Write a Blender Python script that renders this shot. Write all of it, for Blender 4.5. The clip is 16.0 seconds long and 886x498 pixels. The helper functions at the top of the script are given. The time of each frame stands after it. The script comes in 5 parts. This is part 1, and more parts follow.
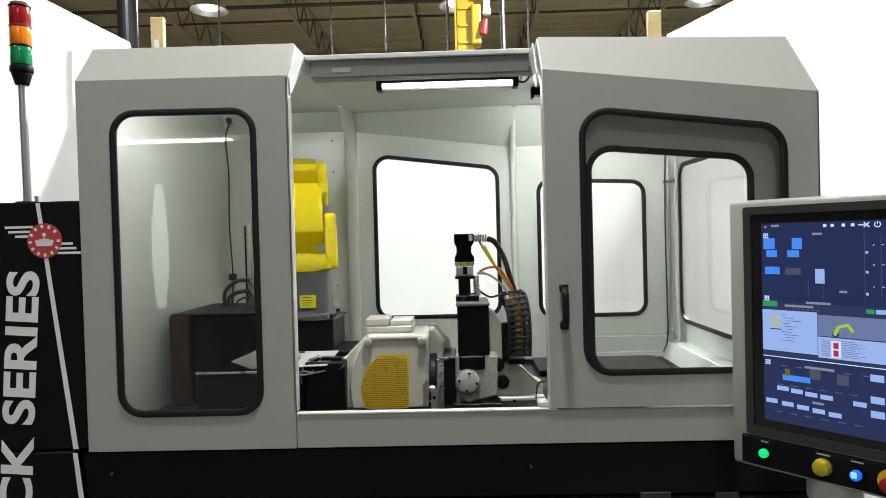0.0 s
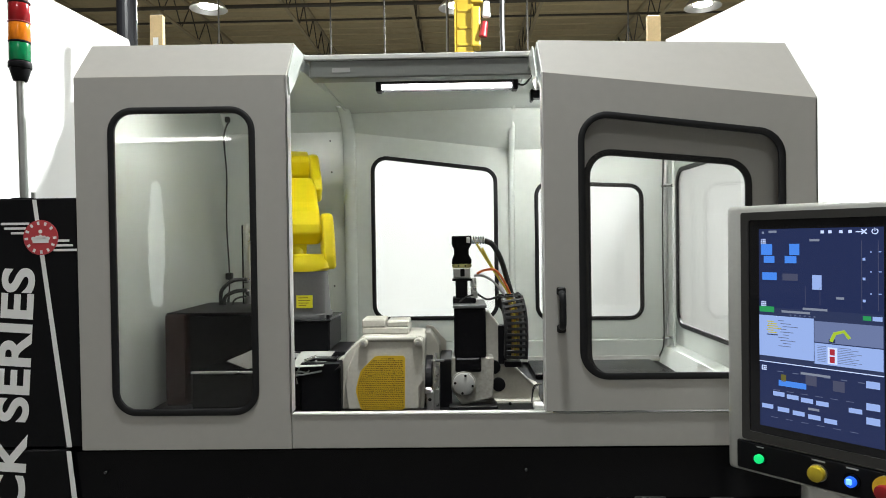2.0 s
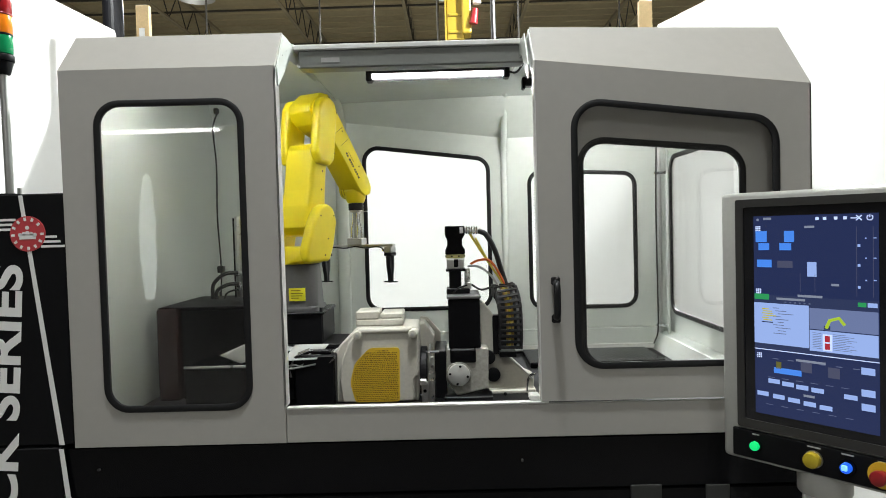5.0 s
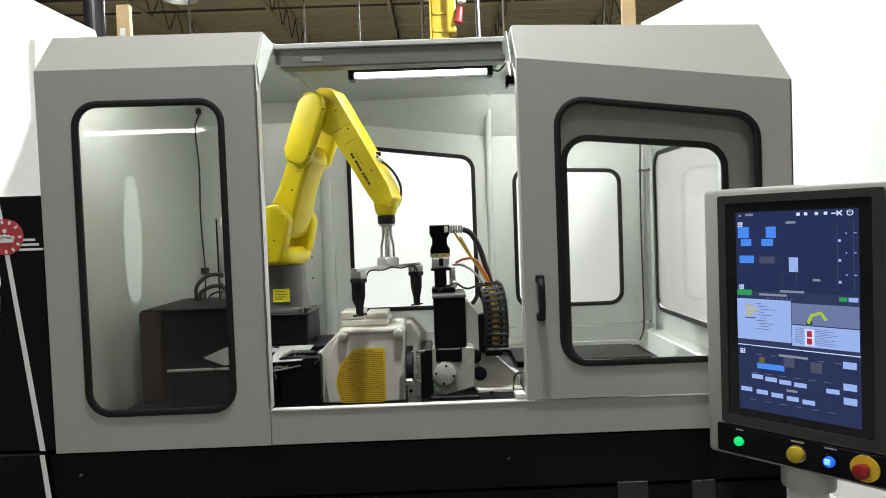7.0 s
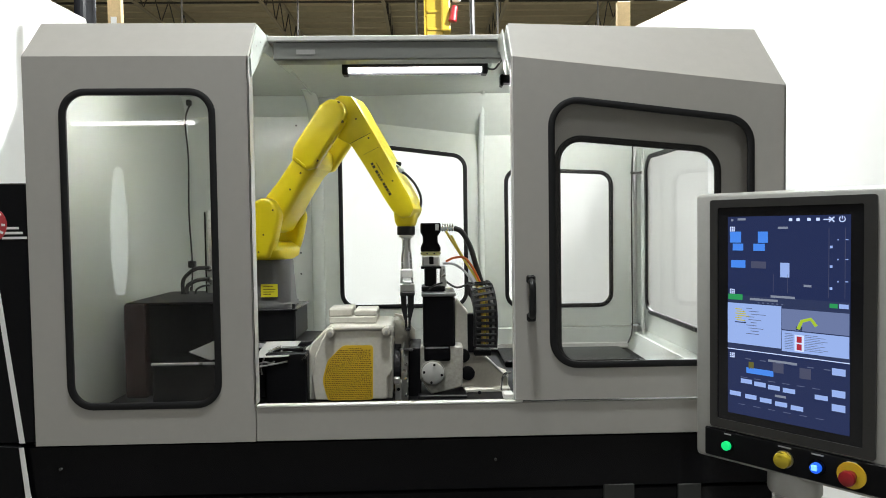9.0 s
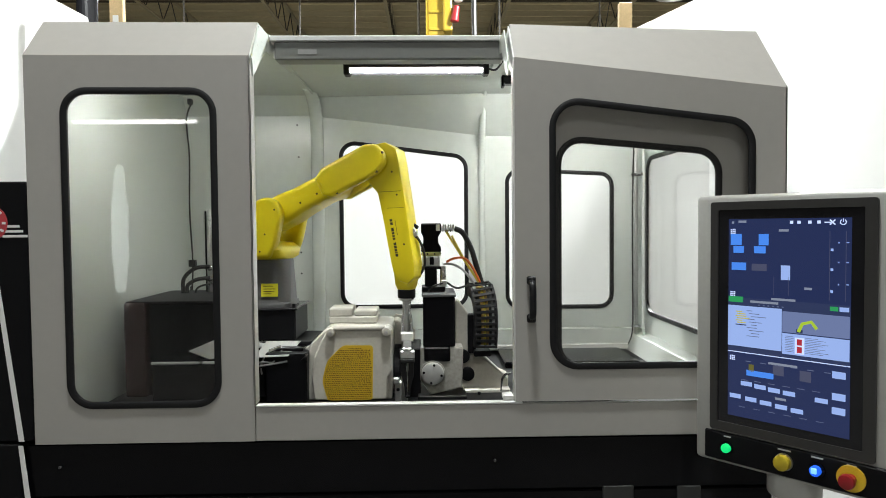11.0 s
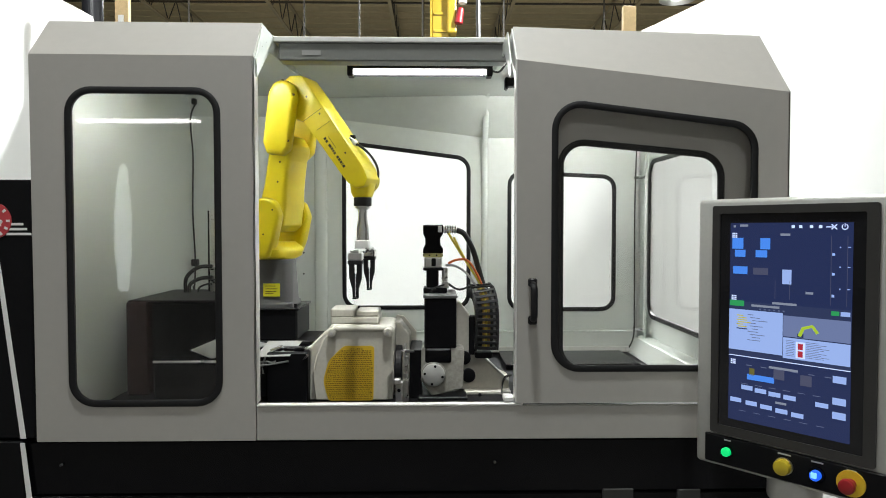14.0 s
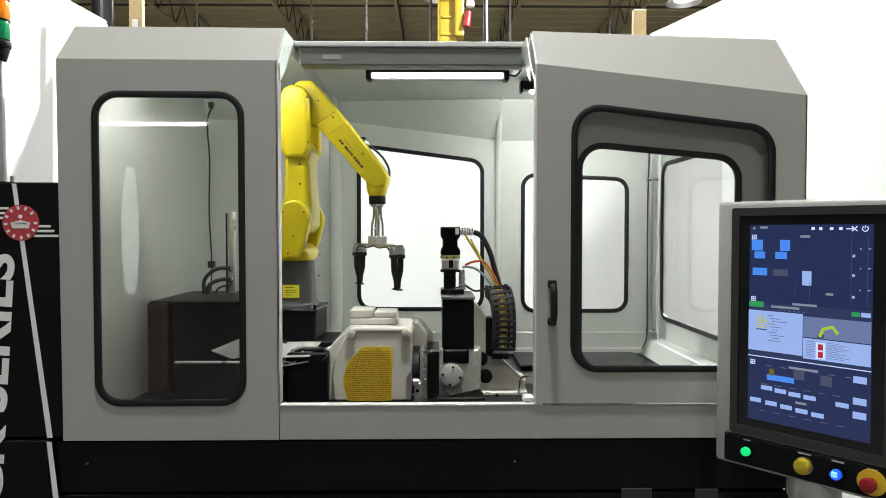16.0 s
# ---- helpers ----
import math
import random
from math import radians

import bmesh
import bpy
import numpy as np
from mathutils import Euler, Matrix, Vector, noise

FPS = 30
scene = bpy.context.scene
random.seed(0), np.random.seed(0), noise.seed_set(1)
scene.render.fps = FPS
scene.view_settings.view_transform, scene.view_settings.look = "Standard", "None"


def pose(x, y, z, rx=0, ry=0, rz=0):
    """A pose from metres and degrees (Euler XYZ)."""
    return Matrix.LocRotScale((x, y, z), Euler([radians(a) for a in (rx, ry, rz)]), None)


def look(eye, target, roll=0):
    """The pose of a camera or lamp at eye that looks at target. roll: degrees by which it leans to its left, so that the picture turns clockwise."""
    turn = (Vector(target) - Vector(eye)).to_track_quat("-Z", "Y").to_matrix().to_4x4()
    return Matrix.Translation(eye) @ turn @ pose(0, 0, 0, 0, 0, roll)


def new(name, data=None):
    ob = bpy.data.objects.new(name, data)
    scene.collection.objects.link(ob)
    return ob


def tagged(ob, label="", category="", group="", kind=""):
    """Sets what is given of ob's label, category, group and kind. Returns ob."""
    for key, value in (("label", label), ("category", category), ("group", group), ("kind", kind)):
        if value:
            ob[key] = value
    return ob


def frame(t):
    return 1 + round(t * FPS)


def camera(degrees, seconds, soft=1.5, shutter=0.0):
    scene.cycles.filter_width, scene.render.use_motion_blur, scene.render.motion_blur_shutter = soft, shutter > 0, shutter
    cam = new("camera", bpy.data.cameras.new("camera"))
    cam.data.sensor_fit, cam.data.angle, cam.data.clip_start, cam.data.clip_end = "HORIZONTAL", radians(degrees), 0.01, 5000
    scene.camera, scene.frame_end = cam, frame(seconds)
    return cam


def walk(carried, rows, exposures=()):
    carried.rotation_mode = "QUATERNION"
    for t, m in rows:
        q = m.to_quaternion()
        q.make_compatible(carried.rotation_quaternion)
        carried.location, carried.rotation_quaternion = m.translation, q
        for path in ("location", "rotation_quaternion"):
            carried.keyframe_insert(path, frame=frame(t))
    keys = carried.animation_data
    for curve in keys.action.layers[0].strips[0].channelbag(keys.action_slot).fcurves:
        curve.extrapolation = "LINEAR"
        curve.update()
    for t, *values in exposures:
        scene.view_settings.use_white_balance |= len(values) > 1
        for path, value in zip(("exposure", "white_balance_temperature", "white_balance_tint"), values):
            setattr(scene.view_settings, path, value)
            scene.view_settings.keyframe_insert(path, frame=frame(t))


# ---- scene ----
cam = camera(67.3, 16.0, soft=0.95)
PATH = [
    (0, (1.126, -1.962, 1.513), (1.075, 0.037, 1.482), -1.5),
    (0.5, (1.127, -1.962, 1.512), (1.084, 0.037, 1.488), -1.4),
    (1, (1.12, -1.969, 1.513), (1.082, 0.031, 1.491), -1.5),
    (1.5, (1.117, -1.966, 1.512), (1.077, 0.034, 1.489), -1.2),
    (2, (1.123, -1.96, 1.513), (1.082, 0.039, 1.487), -0.8),
    (2.5, (1.118, -1.954, 1.514), (1.074, 0.045, 1.48), -0.3),
    (3, (1.118, -1.945, 1.516), (1.078, 0.054, 1.473), -0.3),
    (3.5, (1.123, -1.94, 1.516), (1.086, 0.059, 1.464), -1.4),
    (4, (1.123, -1.944, 1.519), (1.094, 0.055, 1.462), -1.3),
    (6.5, (1.127, -1.939, 1.521), (1.126, 0.06, 1.457), -2.2),
    (7, (1.135, -1.936, 1.52), (1.149, 0.063, 1.455), -2.1),
    (7.5, (1.134, -1.933, 1.517), (1.16, 0.066, 1.454), -2.0),
    (8, (1.132, -1.929, 1.518), (1.17, 0.069, 1.455), -1.7),
    (8.5, (1.128, -1.925, 1.517), (1.173, 0.074, 1.45), -1.1),
    (9, (1.128, -1.921, 1.516), (1.176, 0.077, 1.448), -0.8),
    (11.5, (1.129, -1.92, 1.518), (1.172, 0.078, 1.45), -0.3),
    (12, (1.13, -1.923, 1.518), (1.17, 0.076, 1.453), -0.1),
    (12.5, (1.131, -1.925, 1.519), (1.17, 0.074, 1.455), -0.1),
    (13, (1.134, -1.925, 1.519), (1.17, 0.073, 1.456), -0.0),
    (13.5, (1.131, -1.922, 1.517), (1.169, 0.076, 1.454), -0.0),
    (14, (1.13, -1.924, 1.517), (1.169, 0.075, 1.454), 0.0),
    (14.5, (1.127, -1.929, 1.521), (1.16, 0.07, 1.461), -0.0),
    (15, (1.119, -1.931, 1.521), (1.15, 0.068, 1.466), -0.2),
    (15.5, (1.1, -1.932, 1.516), (1.13, 0.067, 1.463), -0.1),
    (16, (1.079, -1.947, 1.516), (1.108, 0.052, 1.46), 0.0),
]
walk(cam, [(t, look(eye, target, roll)) for t, eye, target, roll in PATH])

# ---- light ----
world = bpy.data.worlds.new("world")
scene.world = world
world.use_nodes = True
world.node_tree.nodes["Background"].inputs[0].default_value = (1.0, 0.95, 0.86, 1)
world.node_tree.nodes["Background"].inputs[1].default_value = 0.05


def area_lamp(name, m, sx, sy, watts, colour):
    data = bpy.data.lights.new(name, "AREA")
    data.shape, data.size, data.size_y, data.energy, data.color = "RECTANGLE", sx, sy, watts, colour
    ob = new(name, data)
    ob.matrix_basis = m
    return ob


# ---- materials ----
def mat(name, colour, rough=0.5, metal=0.0, vary=0.08, scale=6.0, bump=0.0, bump_scale=200.0, coat=0.0,
        emit=None, strength=0.0, spec=0.5):
    m = bpy.data.materials.new(name)
    m.use_nodes = True
    nt = m.node_tree
    b = nt.nodes["Principled BSDF"]
    b.inputs["Roughness"].default_value = rough
    b.inputs["Metallic"].default_value = metal
    b.inputs["Coat Weight"].default_value = coat
    b.inputs["Specular IOR Level"].default_value = spec
    b.inputs["Base Color"].default_value = (*colour, 1)
    co = nt.nodes.new("ShaderNodeTexCoord")
    if vary:
        n1 = nt.nodes.new("ShaderNodeTexNoise")
        n1.inputs["Scale"].default_value, n1.inputs["Detail"].default_value = scale, 6
        n2 = nt.nodes.new("ShaderNodeTexNoise")
        n2.inputs["Scale"].default_value, n2.inputs["Detail"].default_value = scale * 14, 3
        nt.links.new(co.outputs["Object"], n1.inputs["Vector"])
        nt.links.new(co.outputs["Object"], n2.inputs["Vector"])
        add = nt.nodes.new("ShaderNodeMath")
        add.operation = "ADD"
        nt.links.new(n1.outputs["Fac"], add.inputs[0])
        nt.links.new(n2.outputs["Fac"], add.inputs[1])
        ramp = nt.nodes.new("ShaderNodeMapRange")
        ramp.inputs["From Min"].default_value, ramp.inputs["From Max"].default_value = 0.6, 1.4
        ramp.inputs["To Min"].default_value, ramp.inputs["To Max"].default_value = 1 - vary, 1 + vary
        nt.links.new(add.outputs[0], ramp.inputs["Value"])
        mul = nt.nodes.new("ShaderNodeVectorMath")
        mul.operation = "SCALE"
        mul.inputs[0].default_value = colour
        nt.links.new(ramp.outputs[0], mul.inputs["Scale"])
        nt.links.new(mul.outputs[0], b.inputs["Base Color"])
        rr = nt.nodes.new("ShaderNodeMapRange")
        rr.inputs["To Min"].default_value, rr.inputs["To Max"].default_value = max(0.02, rough - 0.06), min(1, rough + 0.08)
        nt.links.new(n1.outputs["Fac"], rr.inputs["Value"])
        nt.links.new(rr.outputs[0], b.inputs["Roughness"])
    if bump:
        n3 = nt.nodes.new("ShaderNodeTexNoise")
        n3.inputs["Scale"].default_value, n3.inputs["Detail"].default_value = bump_scale, 4
        nt.links.new(co.outputs["Object"], n3.inputs["Vector"])
        bp = nt.nodes.new("ShaderNodeBump")
        bp.inputs["Strength"].default_value, bp.inputs["Distance"].default_value = bump, 0.002
        nt.links.new(n3.outputs["Fac"], bp.inputs["Height"])
        nt.links.new(bp.outputs[0], b.inputs["Normal"])
    if emit:
        b.inputs["Emission Color"].default_value = (*emit, 1)
        b.inputs["Emission Strength"].default_value = strength
    return m


def glass(name, tint=(1, 1, 1), gloss=0.03):
    m = bpy.data.materials.new(name)
    m.use_nodes = True
    nt = m.node_tree
    nt.nodes.remove(nt.nodes["Principled BSDF"])
    tr, gl, mx = nt.nodes.new("ShaderNodeBsdfTransparent"), nt.nodes.new("ShaderNodeBsdfGlossy"), nt.nodes.new("ShaderNodeMixShader")
    tr.inputs[0].default_value = (*tint, 1)
    gl.inputs["Roughness"].default_value = 0.015
    lw = nt.nodes.new("ShaderNodeLayerWeight")
    lw.inputs[0].default_value = 0.5
    pw = nt.nodes.new("ShaderNodeMath")
    pw.operation = "POWER"
    pw.inputs[1].default_value = 5.0
    ma = nt.nodes.new("ShaderNodeMath")
    ma.operation = "MULTIPLY_ADD"
    ma.inputs[1].default_value, ma.inputs[2].default_value = 0.7, gloss
    nt.links.new(lw.outputs["Facing"], pw.inputs[0])
    nt.links.new(pw.outputs[0], ma.inputs[0])
    nt.links.new(ma.outputs[0], mx.inputs[0])
    nt.links.new(tr.outputs[0], mx.inputs[1])
    nt.links.new(gl.outputs[0], mx.inputs[2])
    nt.links.new(mx.outputs[0], nt.nodes["Material Output"].inputs[0])
    return m


M_PANEL = mat("grey_powder_coat", (0.375, 0.364, 0.340), 0.35, vary=0.035, scale=2.5, bump=0.12, bump_scale=420)
M_INNER = mat("pale_green_grey_paint", (0.60, 0.64, 0.60), 0.22, vary=0.04, scale=2.0, bump=0.08, bump_scale=300)
M_EDGE = mat("bare_panel_edge", (0.62, 0.62, 0.60), 0.35, vary=0.05)
M_RUBBER = mat("black_rubber", (0.008, 0.008, 0.009), 0.5, vary=0.15, scale=20, bump=0.1, spec=0.3)
M_BLACK = mat("black_paint", (0.005, 0.005, 0.006), 0.42, vary=0.2, scale=5, bump=0.1, bump_scale=150, spec=0.14)
M_BLACKGLOSS = mat("black_gloss_paint", (0.003, 0.003, 0.004), 0.2, vary=0.2, scale=4, spec=0.15)
M_MAROON = mat("maroon_paint", (0.026, 0.006, 0.005), 0.22, vary=0.1, scale=8)
M_YELLOW = mat("yellow_robot_paint", (0.78, 0.63, 0.004), 0.36, vary=0.03, scale=5, bump=0.12, bump_scale=500, coat=0.15)
M_GREY = mat("dark_grey_cast", (0.075, 0.075, 0.075), 0.5, vary=0.12, scale=10, bump=0.2)
M_STEEL = mat("machined_steel", (0.62, 0.62, 0.60), 0.28, 1.0, vary=0.1, scale=25)
M_TURNED = mat("turned_steel_hub", (0.62, 0.62, 0.60), 0.42, 0.55, vary=0.08, scale=30)
M_CHROME = mat("bright_chrome", (0.8, 0.8, 0.8), 0.12, 1.0, vary=0.05)
M_CAST = mat("off_white_cast_paint", (0.52, 0.50, 0.44), 0.4, vary=0.10, scale=7, bump=0.2, bump_scale=160)
M_LITGAP = mat("dull_grey_lit_gap", (0.022, 0.023, 0.022), 0.5, vary=0.15, scale=10)
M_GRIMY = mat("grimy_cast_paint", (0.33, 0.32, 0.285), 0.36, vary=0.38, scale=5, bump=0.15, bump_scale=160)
M_LABEL = mat("yellow_label", (0.66, 0.43, 0.025), 0.4, vary=0.10, scale=30)
M_STICKER = mat("bright_yellow_sticker", (0.82, 0.75, 0.03), 0.4, vary=0.04, scale=30)
M_INK = mat("dark_print", (0.03, 0.025, 0.015), 0.6, vary=0)
M_WHITE = mat("white_vinyl", (0.80, 0.80, 0.79), 0.6, vary=0)
M_SHEET = mat("white_backdrop_sheet", (0.86, 0.86, 0.85), 0.7, vary=0.03, scale=0.8, bump=0.25, bump_scale=1.6)
M_WOOD = mat("pale_pine", (0.62, 0.45, 0.24), 0.6, vary=0.15, scale=9, bump=0.2, bump_scale=60)
M_CONCRETE = mat("shop_floor_concrete", (0.16, 0.155, 0.145), 0.45, vary=0.15, scale=1.5, bump=0.15, bump_scale=80)
M_DECK = mat("tan_roof_deck", (0.46, 0.38, 0.22), 0.75, vary=0.1, scale=0.6)
M_CHORD = mat("tan_joist_paint", (0.36, 0.30, 0.18), 0.6, vary=0.12, scale=3)
M_RING = mat("pale_yellow_ring", (0.55, 0.52, 0.20), 0.4, vary=0.05)
M_SEAM = mat("shadowed_joint", (0.10, 0.075, 0.004), 0.6, vary=0)
M_PRINT = mat("brown_print", (0.13, 0.07, 0.008), 0.6, vary=0)
M_CABLEB = mat("amber_cable", (0.50, 0.33, 0.08), 0.4, vary=0)
M_JOIST = mat("joist_steel", (0.05, 0.043, 0.03), 0.6, vary=0.15, scale=3)
M_WALL = mat("shop_wall_paint", (0.26, 0.25, 0.22), 0.8, vary=0.06, scale=0.7)
M_CRANE = mat("crane_yellow", (0.32, 0.215, 0.012), 0.4, vary=0.12, scale=6)
M_REDPL = mat("red_plastic", (0.27, 0.012, 0.016), 0.35, vary=0.06, scale=10)
M_LOGO = mat("logo_red", (0.50, 0.05, 0.06), 0.4, vary=0.05, scale=20)
M_ALU = mat("brushed_aluminium", (0.66, 0.66, 0.65), 0.34, 1.0, vary=0.08, scale=30)
M_HMI = mat("silver_grey_housing", (0.42, 0.42, 0.40), 0.4, 0.2, vary=0.05, scale=8, bump=0.1)
M_BEZEL = mat("dark_bezel", (0.03, 0.029, 0.028), 0.4, vary=0.1, scale=12)
M_SCREEN = mat("screen_glass_black", (0.01, 0.01, 0.012), 0.06, vary=0)
M_CABLE = mat("black_cable", (0.015, 0.015, 0.015), 0.45, vary=0)
M_CABLEY = mat("yellow_cable", (0.72, 0.58, 0.07), 0.4, vary=0)
M_CABLEO = mat("orange_cable", (0.75, 0.16, 0.03), 0.4, vary=0)
M_CABLEG = mat("grey_cable", (0.42, 0.42, 0.42), 0.4, vary=0)
M_TUBE = mat("led_tube", (0.9, 0.9, 0.9), 0.4, vary=0, emit=(1.0, 1.0, 0.97), strength=55)
M_TUBEDIM = mat("led_tube_far", (0.9, 0.9, 0.9), 0.4, vary=0, emit=(1.0, 1.0, 0.97), strength=98)
M_TUBER = mat("led_tube_bay", (0.9, 0.9, 0.9), 0.4, vary=0, emit=(1.0, 1.0, 0.97), strength=240)
M_BAY = mat("high_bay_glow", (0.9, 0.9, 0.9), 0.4, vary=0, emit=(1.0, 0.96, 0.86), strength=40)
M_STRIP = mat("strip_light_glow", (0.9, 0.9, 0.9), 0.4, vary=0, emit=(1.0, 0.98, 0.94), strength=22)
M_TAG = mat("dull_grey_tag", (0.27, 0.27, 0.26), 0.5, vary=0.05)
M_BEAM = mat("grey_green_beam", (0.14, 0.145, 0.135), 0.45, vary=0.06, scale=8)
for nm_ in (M_SHEET,):
    nt_ = nm_.node_tree
    tl_, ms_ = nt_.nodes.new("ShaderNodeBsdfTranslucent"), nt_.nodes.new("ShaderNodeMixShader")
    tl_.inputs[0].default_value = (0.85, 0.85, 0.84, 1)
    ms_.inputs[0].default_value = 0.4
    nt_.links.new(nt_.nodes["Principled BSDF"].outputs[0], ms_.inputs[1])
    nt_.links.new(tl_.outputs[0], ms_.inputs[2])
    nt_.links.new(ms_.outputs[0], nt_.nodes["Material Output"].inputs[0])
M_GLASS = glass("clear_pane", gloss=0.035)


# ---- mesh helpers ----
def part(name, bm, material, parent=None, label="", smooth=None):
    me = bpy.data.meshes.new(name)
    if smooth is not None:
        for f in bm.faces:
            f.smooth = True
        for e in bm.edges:
            if len(e.link_faces) == 2 and e.calc_face_angle(0) > radians(smooth):
                e.smooth = False
    bm.to_mesh(me)
    bm.free()
    me.materials.append(material)
    ob = new(name, me)
    if parent:
        ob.parent = parent
    if label:
        ob["label"] = label
    return ob


def thing(name, label, category, m=None, group="", kind=""):
    ob = new(name)
    ob.empty_display_size = 0.05
    if m:
        ob.matrix_basis = m
    return tagged(ob, label, category, group, kind)


def box(x0, x1, y0, y1, z0, z1, bevel=0.003, seg=1, bm=None):
    bm = bm or bmesh.new()
    r = bmesh.ops.create_cube(bm, size=1, matrix=Matrix.LocRotScale(
        ((x0 + x1) / 2, (y0 + y1) / 2, (z0 + z1) / 2), None, (abs(x1 - x0), abs(y1 - y0), abs(z1 - z0))))
    if bevel:
        es = list({e for v in r["verts"] for e in v.link_edges})
        bmesh.ops.bevel(bm, geom=es, offset=bevel, segments=seg, affect="EDGES", profile=0.5)
    return bm


def cyl(p, q, r, r2=None, seg=20, bevel=0.0, bm=None):
    bm = bm or bmesh.new()
    p, q = Vector(p), Vector(q)
    d = q - p
    m = Matrix.Translation((p + q) / 2) @ d.to_track_quat("Z", "Y").to_matrix().to_4x4()
    g = bmesh.ops.create_cone(bm, cap_ends=True, segments=seg, radius1=r, radius2=r if r2 is None else r2, depth=d.length, matrix=m)
    if bevel:
        es = [e for e in {e for v in g["verts"] for e in v.link_edges} if any(len(f.verts) > 4 for f in e.link_faces)]
        bmesh.ops.bevel(bm, geom=es, offset=bevel, segments=2, affect="EDGES", profile=0.5)
    return bm


def tube(pts, r, seg=8, closed=False, r2=None, bm=None):
    """A pipe along pts. r2: the half-width along y where it differs."""
    bm = bm or bmesh.new()
    pts = [Vector(p) for p in pts]
    n = len(pts)
    rings, up = [], Vector((0.013, 1.0, 0.017))
    for i, p in enumerate(pts):
        a = pts[i - 1] if (i or closed) else p
        b = pts[(i + 1) % n] if (i < n - 1 or closed) else p
        d = (b - a).normalized()
        s = d.cross(up)
        if s.length < 0.05:
            s = d.cross(Vector((1, 0, 0)))
        s.normalize()
        w = s.cross(d).normalized()
        rings.append([bm.verts.new(p + s * r * math.cos(k * math.tau / seg) + w * (r2 or r) * math.sin(k * math.tau / seg)) for k in range(seg)])
    for i in range(n if closed else n - 1):
        A, B = rings[i], rings[(i + 1) % n]
        for k in range(seg):
            bm.faces.new((A[k], A[(k + 1) % seg], B[(k + 1) % seg], B[k]))
    if not closed:
        bm.faces.new(rings[0][::-1])
        bm.faces.new(rings[-1])
    bmesh.ops.recalc_face_normals(bm, faces=bm.faces)
    return bm


def smooth_path(pts, n=6):
    """Catmull-Rom through pts."""
    P = [Vector(p) for p in pts]
    P = [2 * P[0] - P[1]] + P + [2 * P[-1] - P[-2]]
    out = []
    for i in range(1, len(P) - 2):
        for k in range(n):
            t = k / n
            a, b, c, d = P[i - 1], P[i], P[i + 1], P[i + 2]
            out.append(0.5 * ((2 * b) + (c - a) * t + (2 * a - 5 * b + 4 * c - d) * t * t + (3 * b - a - 3 * c + d) * t ** 3))
    return out + [P[-2]]


def rounded(corners, r, seg=8):
    """Rounds a closed outline in two dimensions."""
    out, n = [], len(corners)
    for i in range(n):
        p, a, b = Vector(corners[i]), Vector(corners[i - 1]), Vector(corners[(i + 1) % n])
        rr = r[i] if isinstance(r, (list, tuple)) else r
        u, v = (a - p).normalized(), (b - p).normalized()
        half = math.acos(max(-1, min(1, u.dot(v)))) / 2
        d = rr / math.tan(half)
        c = p + (u + v).normalized() * (rr / math.sin(half))
        s, e = p + u * d, p + v * d
        a0, a1 = math.atan2(*(s - c).yx), math.atan2(*(e - c).yx)
        da = (a1 - a0 + math.pi) % math.tau - math.pi
        out += [(c.x + rr * math.cos(a0 + da * k / seg), c.y + rr * math.sin(a0 + da * k / seg)) for k in range(seg + 1)]
    return out


def plate(outline, d0, d1, holes=(), plane="xz", bevel=0.0):
    """A sheet with holes, between d0 and d1 along the axis across its plane."""
    bm = bmesh.new()

    def at(u, v, d):
        return {"xz": (u, d, v), "yz": (d, u, v), "xy": (u, v, d)}[plane]
    if holes:
        es = []
        for loop in (outline, *holes):
            vs = [bm.verts.new(at(u, v, d0)) for u, v in loop]
            es += [bm.edges.new((vs[i - 1], vs[i])) for i in range(len(vs))]
        bmesh.ops.triangle_fill(bm, use_beauty=True, use_dissolve=False, edges=es)
    else:
        bm.faces.new([bm.verts.new(at(u, v, d0)) for u, v in outline])
    g = bmesh.ops.extrude_face_region(bm, geom=bm.faces[:])
    shift = Vector(at(0, 0, d1)) - Vector(at(0, 0, d0))
    bmesh.ops.translate(bm, verts=[v for v in g["geom"] if isinstance(v, bmesh.types.BMVert)], vec=shift)
    bmesh.ops.recalc_face_normals(bm, faces=bm.faces)
    if bevel:
        es = [e for e in bm.edges if len(e.link_faces) == 2 and e.calc_face_angle(0) > 0.6]
        bmesh.ops.bevel(bm, geom=es, offset=bevel, segments=1, affect="EDGES")
    return bm


def shell(quads, thick):
    """Folded sheet metal: each item is a list of corners; thick along the given inward way."""
    bm = bmesh.new()
    for corners, inward in quads:
        a = [bm.verts.new(c) for c in corners]
        b = [bm.verts.new(Vector(c) + Vector(inward) * thick) for c in corners]
        bm.faces.new(a)
        bm.faces.new(b[::-1])
        for i in range(len(a)):
            bm.faces.new((a[i - 1], b[i - 1], b[i], a[i]))
    bmesh.ops.recalc_face_normals(bm, faces=bm.faces)
    return bm


def quad_hole(x0, x1, zb, zt0, zt1, r, inset=0.0):
    """A window outline whose top slopes from zt0 to zt1."""
    c = [(x0 + inset, zb + inset), (x1 - inset, zb + inset), (x1 - inset, zt1 - inset), (x0 + inset, zt0 - inset)]
    return rounded(c, max(0.01, r - inset))


